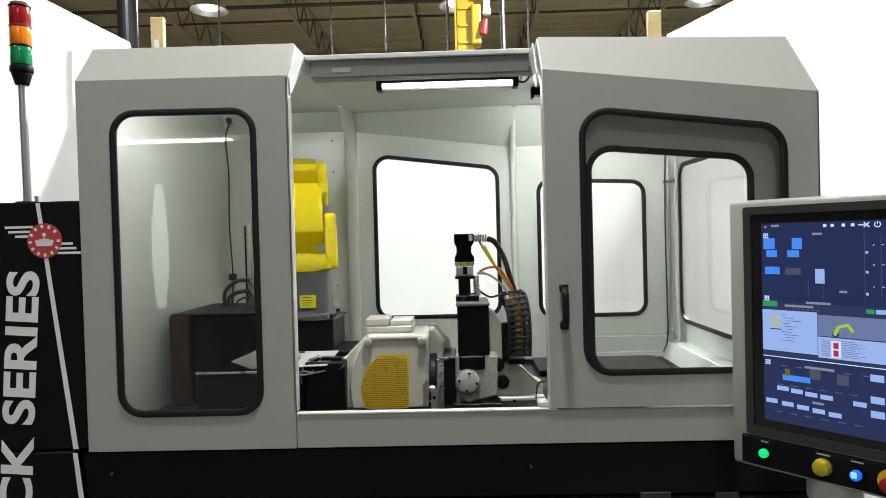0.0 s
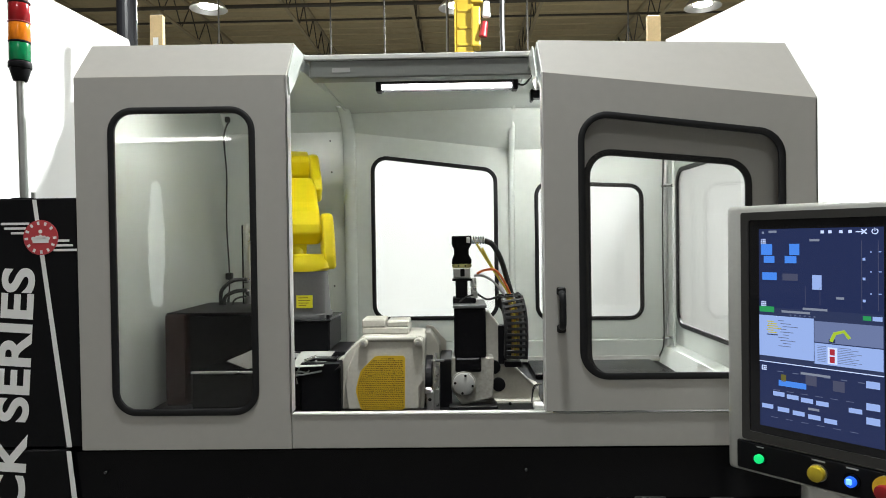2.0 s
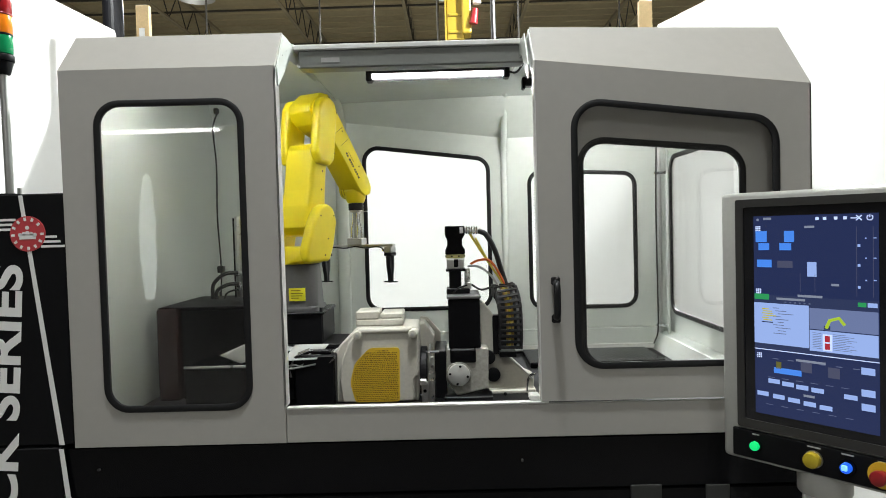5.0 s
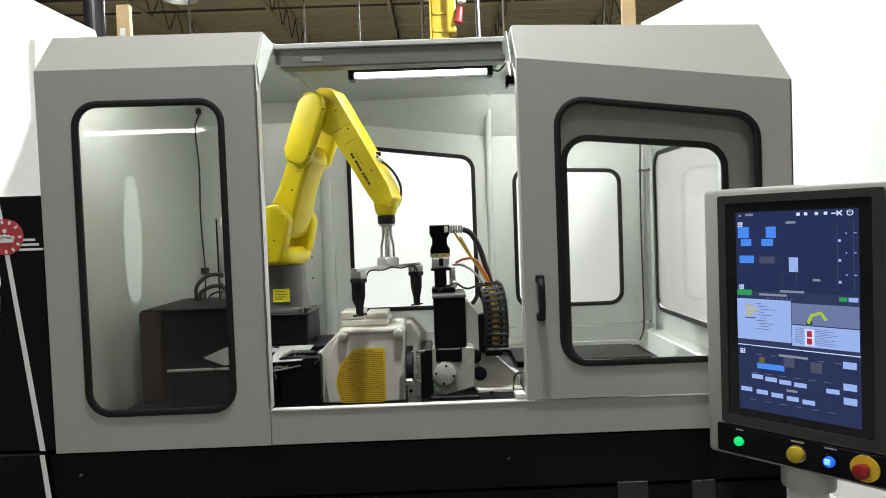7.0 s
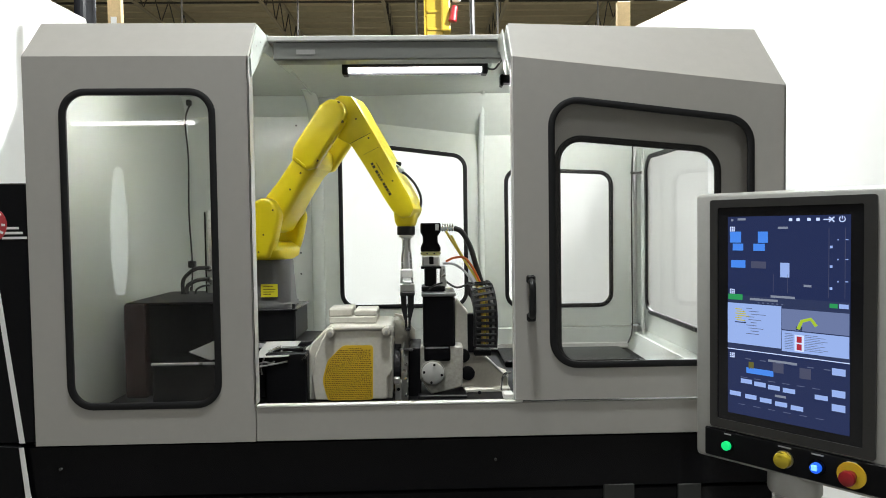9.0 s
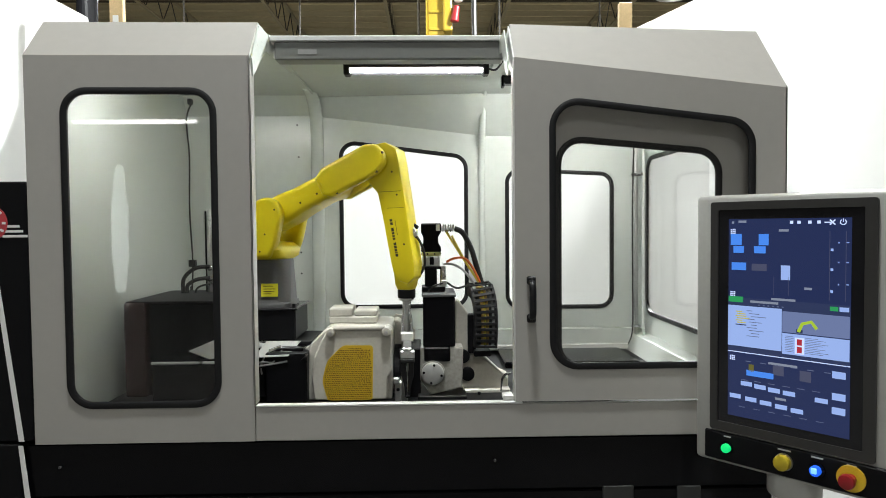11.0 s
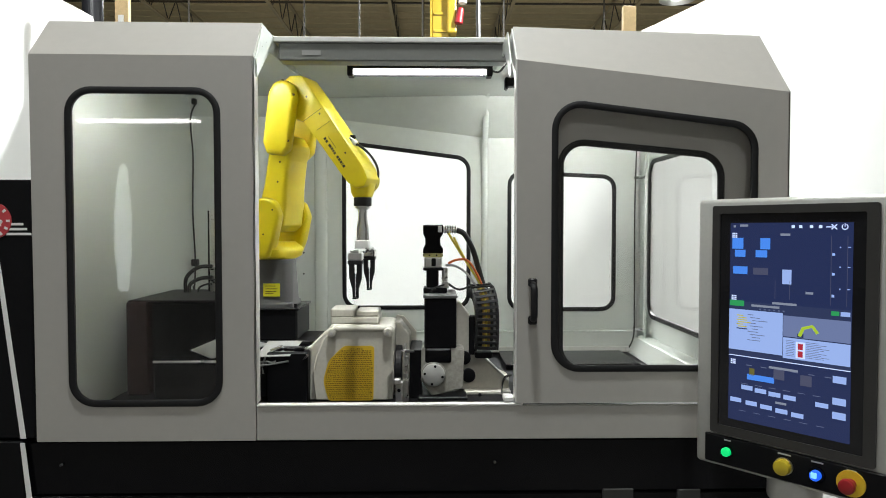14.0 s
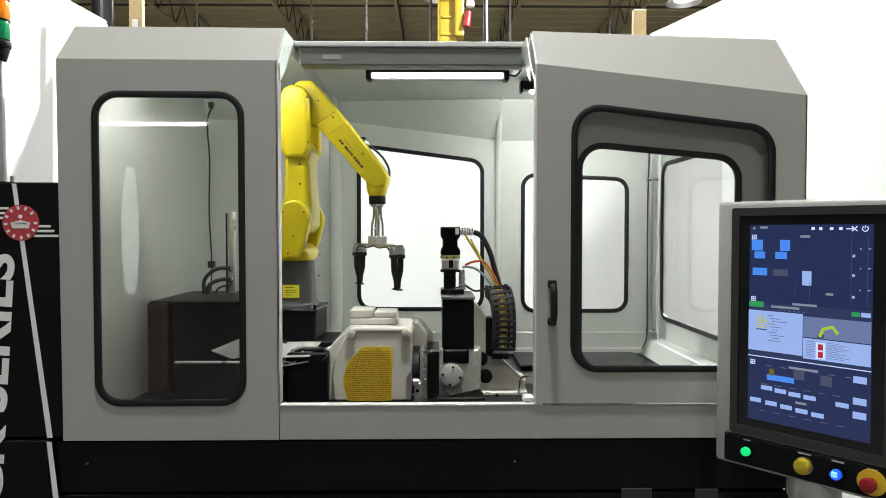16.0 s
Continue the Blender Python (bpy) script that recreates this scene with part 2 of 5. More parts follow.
def seal(name, loop, y, parent, r=0.0095, plane="xz", depth=0.005):
    pts = [((u, y, v) if plane == "xz" else (y, u, v)) for u, v in loop]
    bm = bmesh.new()
    n = len(pts)
    prof = [(-r, 0), (-r, -depth * 0.6), (-r * 0.6, -depth), (r * 0.6, -depth), (r, -depth * 0.6), (r, 0), (r, depth), (-r, depth)]
    rings = []
    for i in range(n):
        a, b = Vector(loop[i - 1]), Vector(loop[(i + 1) % n])
        d = (b - a).normalized()
        nn = Vector((d.y, -d.x))
        ring = []
        for o, h in prof:
            u, v = Vector(loop[i]) + nn * o
            ring.append(bm.verts.new((u, y + h, v) if plane == "xz" else (y - h, u, v)))
        rings.append(ring)
    k = len(prof)
    for i in range(n):
        A, B = rings[i - 1], rings[i]
        for j in range(k):
            bm.faces.new((A[j], A[(j + 1) % k], B[(j + 1) % k], B[j]))
    bmesh.ops.recalc_face_normals(bm, faces=bm.faces)
    return part(name, bm, M_RUBBER, parent, smooth=50)


def text_mesh(body, size, material, name, parent, m, extrude=0.0006, bold=0.0):
    cu = bpy.data.curves.new("text", "FONT")
    cu.body, cu.size, cu.extrude, cu.offset, cu.align_x, cu.align_y = body, size, extrude, bold, "RIGHT", "CENTER"
    ob = bpy.data.objects.new("text", cu)
    me = bpy.data.meshes.new_from_object(ob)
    bpy.data.objects.remove(ob)
    bpy.data.curves.remove(cu)
    me.materials.clear()
    me.materials.append(material)
    me.name = name
    o = new(name, me)
    o.parent = parent
    o.matrix_basis = m
    return o

# ---- building ----
def setting(name, bm, material, label, category):
    return tagged(part(name, bm, material), label, category, kind="structure")


setting("floor", box(-14, 16, -13, 22, -0.1, 0, 0), M_CONCRETE, "worn grey concrete workshop floor", "floor")
for nm, b in (("wall_north", (-14, 16, 22, 22.2, 0, 7.0)), ("wall_south", (-14, 16, -13.2, -13, 0, 7.0)),
              ("wall_west", (-14.2, -14, -13, 22, 0, 7.0)), ("wall_east", (16, 16.2, -13, 22, 0, 7.0))):
    setting(nm, box(*b, 0), M_WALL, "plain painted workshop wall", "wall")


# Unseen emitter added on the south wall; the left pane mirrors it as a streak.
M_STREAK = mat("streak_glow", (0.8, 0.8, 0.8), 0.6, vary=0, emit=(0.93, 1.0, 0.98), strength=3.9)
setting("streak_emitter", plate(rounded([(-5.80, 0.1), (-5.58, 0.1), (-5.50, 1.0), (-5.49, 1.9), (-5.56, 2.75), (-5.66, 3.2), (-5.78, 2.75), (-5.87, 1.9), (-5.87, 1.0)], 0.08, 4), -12.996, -12.98), M_STREAK, "glowing patch added on the wall to mirror as a streak in the window", "door gap")


def roof_deck():
    """Trapezoidal deck, ribs running along x."""
    bm = bmesh.new()
    y, z = -13.0, 6.55
    prof = []
    while y < 22.0:
        prof += [(y, z), (y + 0.34, z), (y + 0.37, z + 0.04), (y + 0.41, z + 0.04)]
        y += 0.44
    a = [bm.verts.new((-14, p, q)) for p, q in prof]
    b = [bm.verts.new((16, p, q)) for p, q in prof]
    for i in range(len(a) - 1):
        bm.faces.new((a[i], a[i + 1], b[i + 1], b[i]))
    return bm


setting("ceiling", roof_deck(), M_DECK, "tan corrugated metal roof deck", "ceiling")


def joist(x, name="roof_joist"):
    """Open-web joist along y under the deck."""
    j = thing(name, "dark open-web steel roof joist under the deck", "roof joist", pose(x, 0, 0), "roof joists", "structure")
    part("top_chord", box(-0.03, 0.03, -12.9, 21.9, 6.48, 6.54, 0), M_CHORD, j)
    part("bottom_chord", box(-0.032, 0.032, -12.9, 21.9, 5.87, 5.91, 0), M_CHORD, j)
    bm = bmesh.new()
    y, k = -12.8, 0
    while y < 21.6:
        a, b = ((0, y, 5.9), (0, y + 0.45, 6.48)) if k % 2 == 0 else ((0, y, 6.48), (0, y + 0.45, 5.9))
        tube([a, b], 0.012, 5, bm=bm)
        y, k = y + 0.45, k + 1
    part("web", bm, M_JOIST, j)
    return j


for x in (-9.3, -6.9, -4.4, -2.0, 0.35, 2.75, 5.2, 7.6, 10.0, 12.4):
    joist(x)
for y in (5.0, 8.2, 11.5, 15.0, 18.5):
    setting("roof_bridging", tube([(-14, y, 6.0), (16, y, 6.0)], 0.022, 6), M_JOIST, "thin steel bridging bar across the joists", "bridging bar")
for y, z, r in ((9.8, 5.7, 0.035), (13.4, 5.8, 0.05)):
    setting("sprinkler_pipe", tube([(-14, y, z), (16, y, z)], r, 8), M_JOIST, "dark horizontal pipe under the roof", "pipe")
for x, y in ((-2.4, 8.0), (-0.9, 9.0), (0.05, 8.4), (4.1, 9.5), (2.2, 7.8)):
    setting("hanger_rod", tube([(x, y, 3.4), (x, y, 6.5)], 0.014, 6), M_JOIST, "thin hanger rod from the roof", "rod")
setting("column", cyl((-3.0, 6.4, 0), (-3.0, 6.4, 6.5), 0.12, seg=24), M_BLACK, "dark round steel building column", "column")


def high_bay(x, y, z):
    b = thing("high_bay_lamp", "hanging high-bay lamp with a bright round glass, added where out of view", "ceiling lamp", pose(x, y, z), "high-bay lamps")
    bm = bmesh.new()
    prof = [(0.05, 0.34), (0.10, 0.30), (0.14, 0.2), (0.25, 0.09), (0.31, 0.0)]
    rings = [[bm.verts.new((r * math.cos(k * math.tau / 28), r * math.sin(k * math.tau / 28), h)) for k in range(28)] for r, h in prof]
    for A, B in zip(rings, rings[1:]):
        for k in range(28):
            bm.faces.new((A[k], A[(k + 1) % 28], B[(k + 1) % 28], B[k]))
    part("reflector", bm, M_ALU, b, smooth=60)
    part("ballast", cyl((0, 0, 0.3), (0, 0, 0.62), 0.1, bevel=0.01), M_JOIST, b)
    part("bulb", cyl((0, 0, 0.04), (0, 0, 0.075), 0.15, seg=24, bevel=0.01), M_BAY, b, "glowing lamp glass")
    part("hook", tube([(0, 0, 0.6), (0, 0, 6.57 - z)], 0.012, 6), M_JOIST, b)
    return b


# Lamps beyond y=9 are in view; the rest are added fill for sheets and front.
for x, y, w in ((-2.99, 9.2, 330), (1.18, 9.4, 330), (5.4, 9.6, 90), (-2.3, 4.4, 520), (3.8, 4.0, 1600), (1.2, -0.7, 200),
                (-2.9, -2.6, 50), (1.2, -5.6, 70), (-1.2, -10.5, 20), (3.4, -10.5, 20)):
    high_bay(x, y, 5.45)
    area_lamp("bay_and_fill_light", pose(x, y, 5.44), 0.3, 0.3, w, (0.962, 1.0, 0.995))


def strip_light(x, y, z, length):
    s = thing("strip_light", "long bright strip light under the roof", "strip light", pose(x, y, z), "strip lights")
    part("housing", box(-length / 2, length / 2, -0.07, 0.07, 0, 0.07, 0.01), M_WHITE, s)
    part("diffuser", box(-length / 2 + 0.02, length / 2 - 0.02, -0.05, 0.05, -0.045, -0.002, 0.01), M_STRIP, s)
    for sx in (-1, 1):
        part("hanger", tube([(sx * length * 0.35, 0, 0.07), (sx * length * 0.35, 0, 6.57 - z)], 0.006, 5), M_JOIST, s)


strip_light(-2.98, -7.6, 3.05, 1.75)


def hoist():
    h = thing("chain_hoist", "yellow overhead crane hoist hanging from the roof", "hoist", pose(1.3, 6.0, 0))
    part("mast", box(-0.15, 0.06, -0.08, 0.08, 3.72, 6.56, 0.012), M_CRANE, h)
    part("mast_rib", box(-0.17, -0.15, -0.10, 0.10, 3.72, 6.5, 0.004), M_CRANE, h)
    part("hoist_body", box(0.03, 0.14, -0.14, 0.10, 3.78, 4.25, 0.02, 2), M_CRANE, h)
    part("hoist_cover", box(0.02, 0.17, -0.11, 0.08, 4.3, 5.2, 0.02, 2), M_CRANE, h)
    for i in range(6):
        part("rung", box(-0.12, 0.03, -0.095, -0.08, 3.8 + i * 0.2, 3.83 + i * 0.2, 0.003), M_CRANE, h)
    part("chain", tube([(-0.25, 0, 3.0), (-0.25, 0, 6.4)], 0.016, 6), M_JOIST, h)
    part("cable", tube(smooth_path([(0.42, 0, 3.1), (0.40, 0, 4.2), (0.44, 0, 5.3), (0.40, 0, 6.56)]), 0.03, 8), M_CABLE, h)
    part("bottle", cyl((0.21, -0.12, 4.12), (0.21, -0.12, 4.3), 0.05, 0.035, bevel=0.01), M_WHITE, h)
    part("bottle", cyl((0.32, -0.1, 4.38), (0.32, -0.1, 4.54), 0.06, 0.05, bevel=0.01), M_WHITE, h)
    part("red_hook", cyl((0.16, -0.15, 3.88), (0.19, -0.15, 4.06), 0.05, 0.035, bevel=0.01), M_REDPL, h)
    part("rail", box(-0.6, 0.6, -0.05, 0.05, 6.25, 6.4, 0.01), M_CRANE, h)


hoist()


# ---- white sheet booth round the machine ----
def sheet_wall(name, p, q, z0, z1, label):
    """A hung sheet with slow folds."""
    bm = bmesh.new()
    p, q = Vector((*p, 0)), Vector((*q, 0))
    n = Vector((-(q - p).y, (q - p).x, 0)).normalized()
    nu, nv = 60, 16
    g = [[bm.verts.new(p + (q - p) * (i / nu) + Vector((0, 0, z0 + (z1 - z0) * j / nv)) +
          n * (0.012 * math.sin(i * 0.7) * (1 - j / nv) + 0.01 * noise.noise((i * 0.21, j * 0.3, 3)))) for j in range(nv + 1)] for i in range(nu + 1)]
    for i in range(nu):
        for j in range(nv):
            bm.faces.new((g[i][j], g[i + 1][j], g[i + 1][j + 1], g[i][j + 1]))
    r = bmesh.ops.extrude_face_region(bm, geom=bm.faces[:])
    bmesh.ops.translate(bm, verts=[v for v in r["geom"] if isinstance(v, bmesh.types.BMVert)], vec=n * 0.004)
    bmesh.ops.recalc_face_normals(bm, faces=bm.faces)
    return tagged(part(name, bm, M_SHEET, smooth=80), label, "backdrop sheet", kind="structure")


sheet_wall("backdrop_west", (-1.497, 0.3), (-1.28, 2.95), 0.02, 3.0, "white sheet wall hung on a timber frame")
sheet_wall("backdrop_east", (2.72, 3.1), (3.586, 0.3), 0.02, 3.0, "white sheet wall hung beside the machine")
sheet_wall("backdrop_north", (-1.28, 2.35), (2.95, 2.35), 0.02, 2.55, "white sheet wall hung behind the machine")
setting("backdrop_rail", tube([(-1.563, 0.3, 3.01), (-1.34, 2.95, 3.01)], 0.022, 4), M_WOOD, "pale timber rail along the sheet's top", "rail")
setting("backdrop_fold", tube([(-1.518, 0.3, 2.985), (-1.30, 2.95, 2.985)], 0.05, 5, r2=0.02), M_SHEET, "white sheet folded over its top rail", "sheet fold")


def post(x, y, z1, w=0.085):
    p = part("timber_post", box(-w / 2, w / 2, -0.02, 0.02, 0, z1, 0.003), M_WOOD)
    p.matrix_basis = pose(x, y, 0)
    tagged(p, "pale pine upright of the sheet frame", "timber post", "timber posts")


post(-0.83, 2.41, 3.02)
post(2.42, 2.41, 2.95)
setting("post_tape", box(-0.85, -0.815, 2.383, 2.389, 2.80, 2.87, 0.001), M_WHITE, "crumpled white tape on a timber post", "tape")

# ---- machine enclosure ----
X1, XD, X2 = 0.625, 1.381, 2.17          # joints between left bay, opening and right bay
ZB, ZS = 0.90, 1.003                     # underside of the enclosure, sill
ZT, ZR, YR, YB = 2.0, 2.121, 0.107, 1.25   # top of the front, roof, ridge, back
ZTL, ZRL, XL = 2.011, 2.135, -0.008      # front top, roof and outer edge of the left bay
ZTR, YRR = 1.911, 0.182                  # the front's top and the ridge at the right end
T = 0.012


def z_top(x):
    """Height of the front's upper edge, which falls towards the right end."""
    return ZT if x < XD else ZT + (ZTR - ZT) * (x - XD) / (X2 - XD)


enc = thing("machine_enclosure", "light grey sheet-metal machine enclosure with rounded windows", "machine enclosure", kind="structure")
LW = quad_hole(0.090, 0.533, 1.0, 1.921, 1.919, 0.075, 0.011)
RW = quad_hole(1.479, 2.082, 1.097, 1.893, 1.822, 0.085, 0.011)
FW = quad_hole(1.505, 2.007, 1.085, 1.787, 1.742, 0.08, 0.011)
BA = quad_hole(0.713, 1.324, 1.128, 1.931, 1.856, 0.075, 0.011)
BB = quad_hole(1.498, 2.022, 1.117, 1.795, 1.772, 0.07, 0.011)
SC = quad_hole(0.33, 1.19, 1.095, 1.835, 1.835, 0.08, 0.011)


def pane(name, hole, y, parent, plane="xz"):
    p = part(name, plate(hole, y, y + 0.005, plane=plane), M_GLASS, parent, "clear plastic window pane")
    p.visible_shadow = False
    return p


# left bay front
part("front_panel", plate([(XL + 0.004, ZB), (X1, ZB), (X1, ZTL - 0.003), (XL, ZTL)], 0, T, [LW]), M_PANEL, enc)
seal("window_seal", LW, 0, enc)
pane("window_pane", LW, 0.004, enc)
part("front_chamfer", shell([([(XL, 0, ZTL), (X1, 0, ZTL - 0.003), (X1, YR, ZRL - 0.002), (XL, YR, ZRL)], (0, 0.7, -0.7))], T), M_PANEL, enc)
# sill strip under the opening and the right bay
part("sill_panel", box(X1 + 0.002, X2, 0.0, 0.012, ZB, ZS - 0.004, 0.002), M_PANEL, enc)
part("sill_cap", box(X1 + 0.004, XD + 0.02, -0.003, 0.020, ZS - 0.004, ZS + 0.003, 0.002), M_EDGE, enc, "bright worn sill edge")
part("sill_block", box(XD - 0.035, XD - 0.005, 0.005, 0.05, ZS + 0.004, ZS + 0.02, 0.003), M_EDGE, enc)
# right bay fixed front behind the sliding door
part("fixed_panel", plate([(XD + 0.03, ZS), (X2 - 0.004, ZS), (X2 - 0.004, ZTR - 0.015), (XD + 0.03, ZT - 0.015)], 0.045, 0.045 + T, [FW]), M_PANEL, enc)
seal("window_seal", FW, 0.045, enc)
pane("window_pane", FW, 0.049, enc)
# side walls
end_r = [(0.094, ZB), (YB - 0.002, ZB), (YB - 0.002, 1.944), (1.093, ZR - 0.010), (YRR + 0.01, ZR - 0.014), (0.094, ZTR + 0.06)]
end_l = [(T + 0.001, ZB), (YB - 0.002, ZB), (YB - 0.002, 2.042), (1.180, ZRL - 0.010), (YR, ZRL - 0.014), (T + 0.001, ZTL - 0.008)]
part("end_wall", plate(end_r, X2 - T, X2, [SC], plane="yz"), M_INNER, enc)
seal("window_seal", SC, X2 - T, enc, plane="yz")
pane("window_pane", SC, X2 - 0.008, enc, plane="yz")
part("end_wall", plate(end_l, 0.001, T, plane="yz"), M_INNER, enc)
# back wall: three bays with ribs between
ZBK = 2.042


def z_back(x):
    return ZBK if x < 0.6 else max(1.944, ZBK - 0.098 * (x - 0.6) / 0.79)


XB1, XB2 = 0.585, 1.388
for x0, x1, hole in ((T, XB1, None), (XB1, XB2, BA), (XB2, X2 - T, BB)):
    yb = YB if hole is not BA else YB - 0.012
    zc = (ZR if hole else ZRL) - 0.009
    out = [(x0, ZB), (x1, ZB), (x1, z_back(x1)), (x0, z_back(x0))]
    part("back_panel", plate(out, yb, yb + T, [hole] if hole else ()), M_INNER, enc)
    part("back_chamfer", shell([([(x0, yb, z_back(x0)), (x1, yb, z_back(x1)), (x1, yb - (ZR - z_back(x1)) / 1.13, zc), (x0, yb - (ZR - z_back(x0)) / 1.13, zc)], (0, 0.7, 0.7))], 0.008), M_INNER, enc)
    if hole:
        seal("window_seal", hole, yb, enc)
        pane("window_pane", hole, yb + 0.004, enc)
def back_rib(x, w):
    """Rounded fold that runs up the back wall and forward under the roof."""
    zb = z_back(x)
    line = smooth_path([(x, YB - 0.012, 1.03), (x, YB - 0.012, 1.4), (x, YB - 0.012, zb - 0.16), (x, YB - 0.02, zb - 0.05),
                        (x, YB - 0.055, zb + 0.02), (x, YB - 0.12, ZR - 0.02), (x, YB - 0.22, ZR + 0.006)], 5)
    part("back_rib", tube(line, w, 14, r2=0.013), M_INNER, enc, smooth=60)


back_rib(0.614, 0.030)
back_rib(XB2, 0.015)
# roof with the cut over the opening
part("roof", shell([([(XL, YR, ZRL), (X1, YR, ZRL - 0.002), (X1, YB - 0.06, ZRL - 0.002), (XL, YB - 0.06, ZRL)], (0, 0, -1)),
      ([(XD, YR, ZR), (X2, YRR, ZR), (X2, YB - 0.06, ZR), (XD, YB - 0.06, ZR)], (0, 0, -1)),
      ([(X1, 0.24, ZR), (XD, 0.24, ZR), (XD, YB - 0.06, ZR), (X1, YB - 0.06, ZR)], (0, 0, -1))], 0.008), M_INNER, enc)
part("roof_step", box(X1 - 0.004, X1 + 0.004, 0.24, YB - 0.06, ZR - 0.014, ZRL, 0), M_INNER, enc)
part("header_beam", box(X1 + 0.02, XD - 0.002, 0.235, 0.30, ZR - 0.068, ZR - 0.01, 0.004), M_BEAM, enc, "dark grey header beam over the opening")
part("header_lip", box(X1 + 0.005, XD - 0.002, 0.228, 0.30, ZR - 0.010, ZR + 0.008, 0.003), M_EDGE, enc)
part("header_tag", box(0.72, 0.78, 0.2335, 0.2345, ZR - 0.05, ZR - 0.035, 0), M_TAG, enc)
for x, s, zt, zr in ((X1 + 0.001, 1, ZTL, ZRL), (XD - 0.013, -1, ZT, ZR)):
    part("gusset", plate([(0.02, zt - 0.005), (YR, zr - 0.012), (0.60, zr - 0.012), (0.60, ZR - 0.03), (0.18, ZR - 0.055), (0.03, ZT - 0.045)], x, x + s * 0.004, plane="yz"), M_INNER, enc)
part("bay_return", box(X1 - 0.004, X1, 0.0, 0.055, ZS, ZTL - 0.004, 0.001), M_EDGE, enc, "bright folded edge of the bay")
part("skirting", box(T, X2 - T, YB - 0.036, YB - 0.014, 0.925, 1.03, 0.004), M_INNER, enc)
part("skirting_lip", box(T, X2 - T - 0.08, YB - 0.05, YB - 0.036, 0.93, 0.955, 0.003), M_EDGE, enc)
part("side_ledge", shell([([(X2 - T - 0.002, 0.06, 1.01), (X2 - T - 0.002, YB - 0.038, 1.01), (X2 - T - 0.055, YB - 0.038, 1.0), (X2 - T - 0.055, 0.06, 1.0)], (0, 0, -1)),
     ([(X2 - T - 0.055, 0.06, 1.0), (X2 - T - 0.055, YB - 0.038, 1.0), (X2 - T - 0.085, YB - 0.038, 0.925), (X2 - T - 0.085, 0.06, 0.925)], (1, 0, 0))], 0.006), M_INNER, enc)
for y, z in ((0.14, 2.085), (0.20, 2.094), (0.30, 2.098), (0.42, 2.10), (0.09, 2.06), (0.52, 2.10)):
    part("gusset_screw", cyl((X1 + 0.004, y, z), (X1 + 0.006, y, z), 0.003, seg=8), M_HMI, enc)

# sliding door parked over the right bay
door = thing("sliding_door", "light grey sliding enclosure door pushed fully open", "sliding door")
YD = -0.006
part("door_panel", plate([(XD, ZS + 0.004), (X2 + 0.003, ZS + 0.004), (X2 + 0.003, ZTR), (XD, ZT)], YD, YD + T, [RW]), M_PANEL, door)
seal("window_seal", RW, YD, door)
pane("window_pane", RW, YD + 0.004, door)
part("door_chamfer", shell([([(XD, YD, ZT), (X2 + 0.003, YD, ZTR), (X2 + 0.003, YRR, ZR + 0.004), (XD, YR - 0.006, ZR + 0.004)], (0, 0.7, -0.7))], T), M_PANEL, door)
part("door_edge", box(XD - 0.004, XD, YD, YD + 0.04, ZS + 0.004, ZT, 0.001), M_EDGE, door, "bright folded door edge")
part("door_return", shell([([(XD - 0.004, YD, ZT), (XD - 0.004, YR, ZR), (XD - 0.004, YR + 0.05, ZR - 0.02), (XD - 0.004, YD + 0.05, ZT - 0.03)], (1, 0, 0))], 0.004), M_EDGE, door)
part("door_side", plate([(YD, ZS), (0.05, ZS), (0.05, ZTR + 0.03), (YD, ZTR)], X2 - 0.001, X2 + 0.003, plane="yz"), M_PANEL, door)
hd = part("handle", tube(smooth_path([(1.426, YD, 1.255), (1.426, YD - 0.035, 1.262), (1.426, YD - 0.038, 1.305), (1.426, YD - 0.035, 1.348), (1.426, YD, 1.355)], 5), 0.010, 10), M_RUBBER, door, "black plastic pull handle", smooth=60)
for z in (1.25, 1.36):
    part("handle_foot", box(1.413, 1.439, YD - 0.014, YD, z - 0.012, z + 0.012, 0.004), M_RUBBER, hd)

# ---- base of the machine ----
base = thing("grinding_machine", "black painted machine base with an oil tray", "machine base")
part("plinth", box(-0.01, X2 - 0.03, 0.03, YB, 0.42, ZB - 0.005, 0.006), M_BLACK, base)
part("front_skirt", box(-0.04, X2 - 0.02, 0.012, 0.03, 0.74, ZB - 0.004, 0.004), M_BLACKGLOSS, base)
part("front_skirt", box(-0.04, X2 - 0.02, 0.016, 0.03, 0.40, 0.735, 0.004), M_BLACKGLOSS, base)
part("foot_frame", box(0.05, X2 - 0.1, 0.1, YB, 0.0, 0.42, 0.01), M_BLACK, base)
part("tray", box(T + 0.002, X2 - T - 0.002, 0.014, YB - 0.002, ZB - 0.005, ZB + 0.02, 0.004), M_BLACK, base, "black oily machine table")
for x in (0.06, 1.32, 2.09):
    part("bolt", cyl((x, 0.004, 0.83), (x, 0.012, 0.83), 0.0035, seg=10), M_GREY, base)
# Grey patches whose colour stands for light seen through gaps in the base.
for x0, x1, z0, z1 in ((1.64, 1.731, 0.694, 0.747), (1.862, 1.931, 0.686, 0.743)):
    part("lit_gap_patch", box(x0, x1, 0.008, 0.018, z0, z1, 0.002), M_LITGAP, base, "dull grey patch painted as a lit gap in the base")
part("tray_plate", box(1.45, 2.02, 0.85, 1.16, ZB + 0.02, ZB + 0.045, 0.004), M_BLACKGLOSS, base)

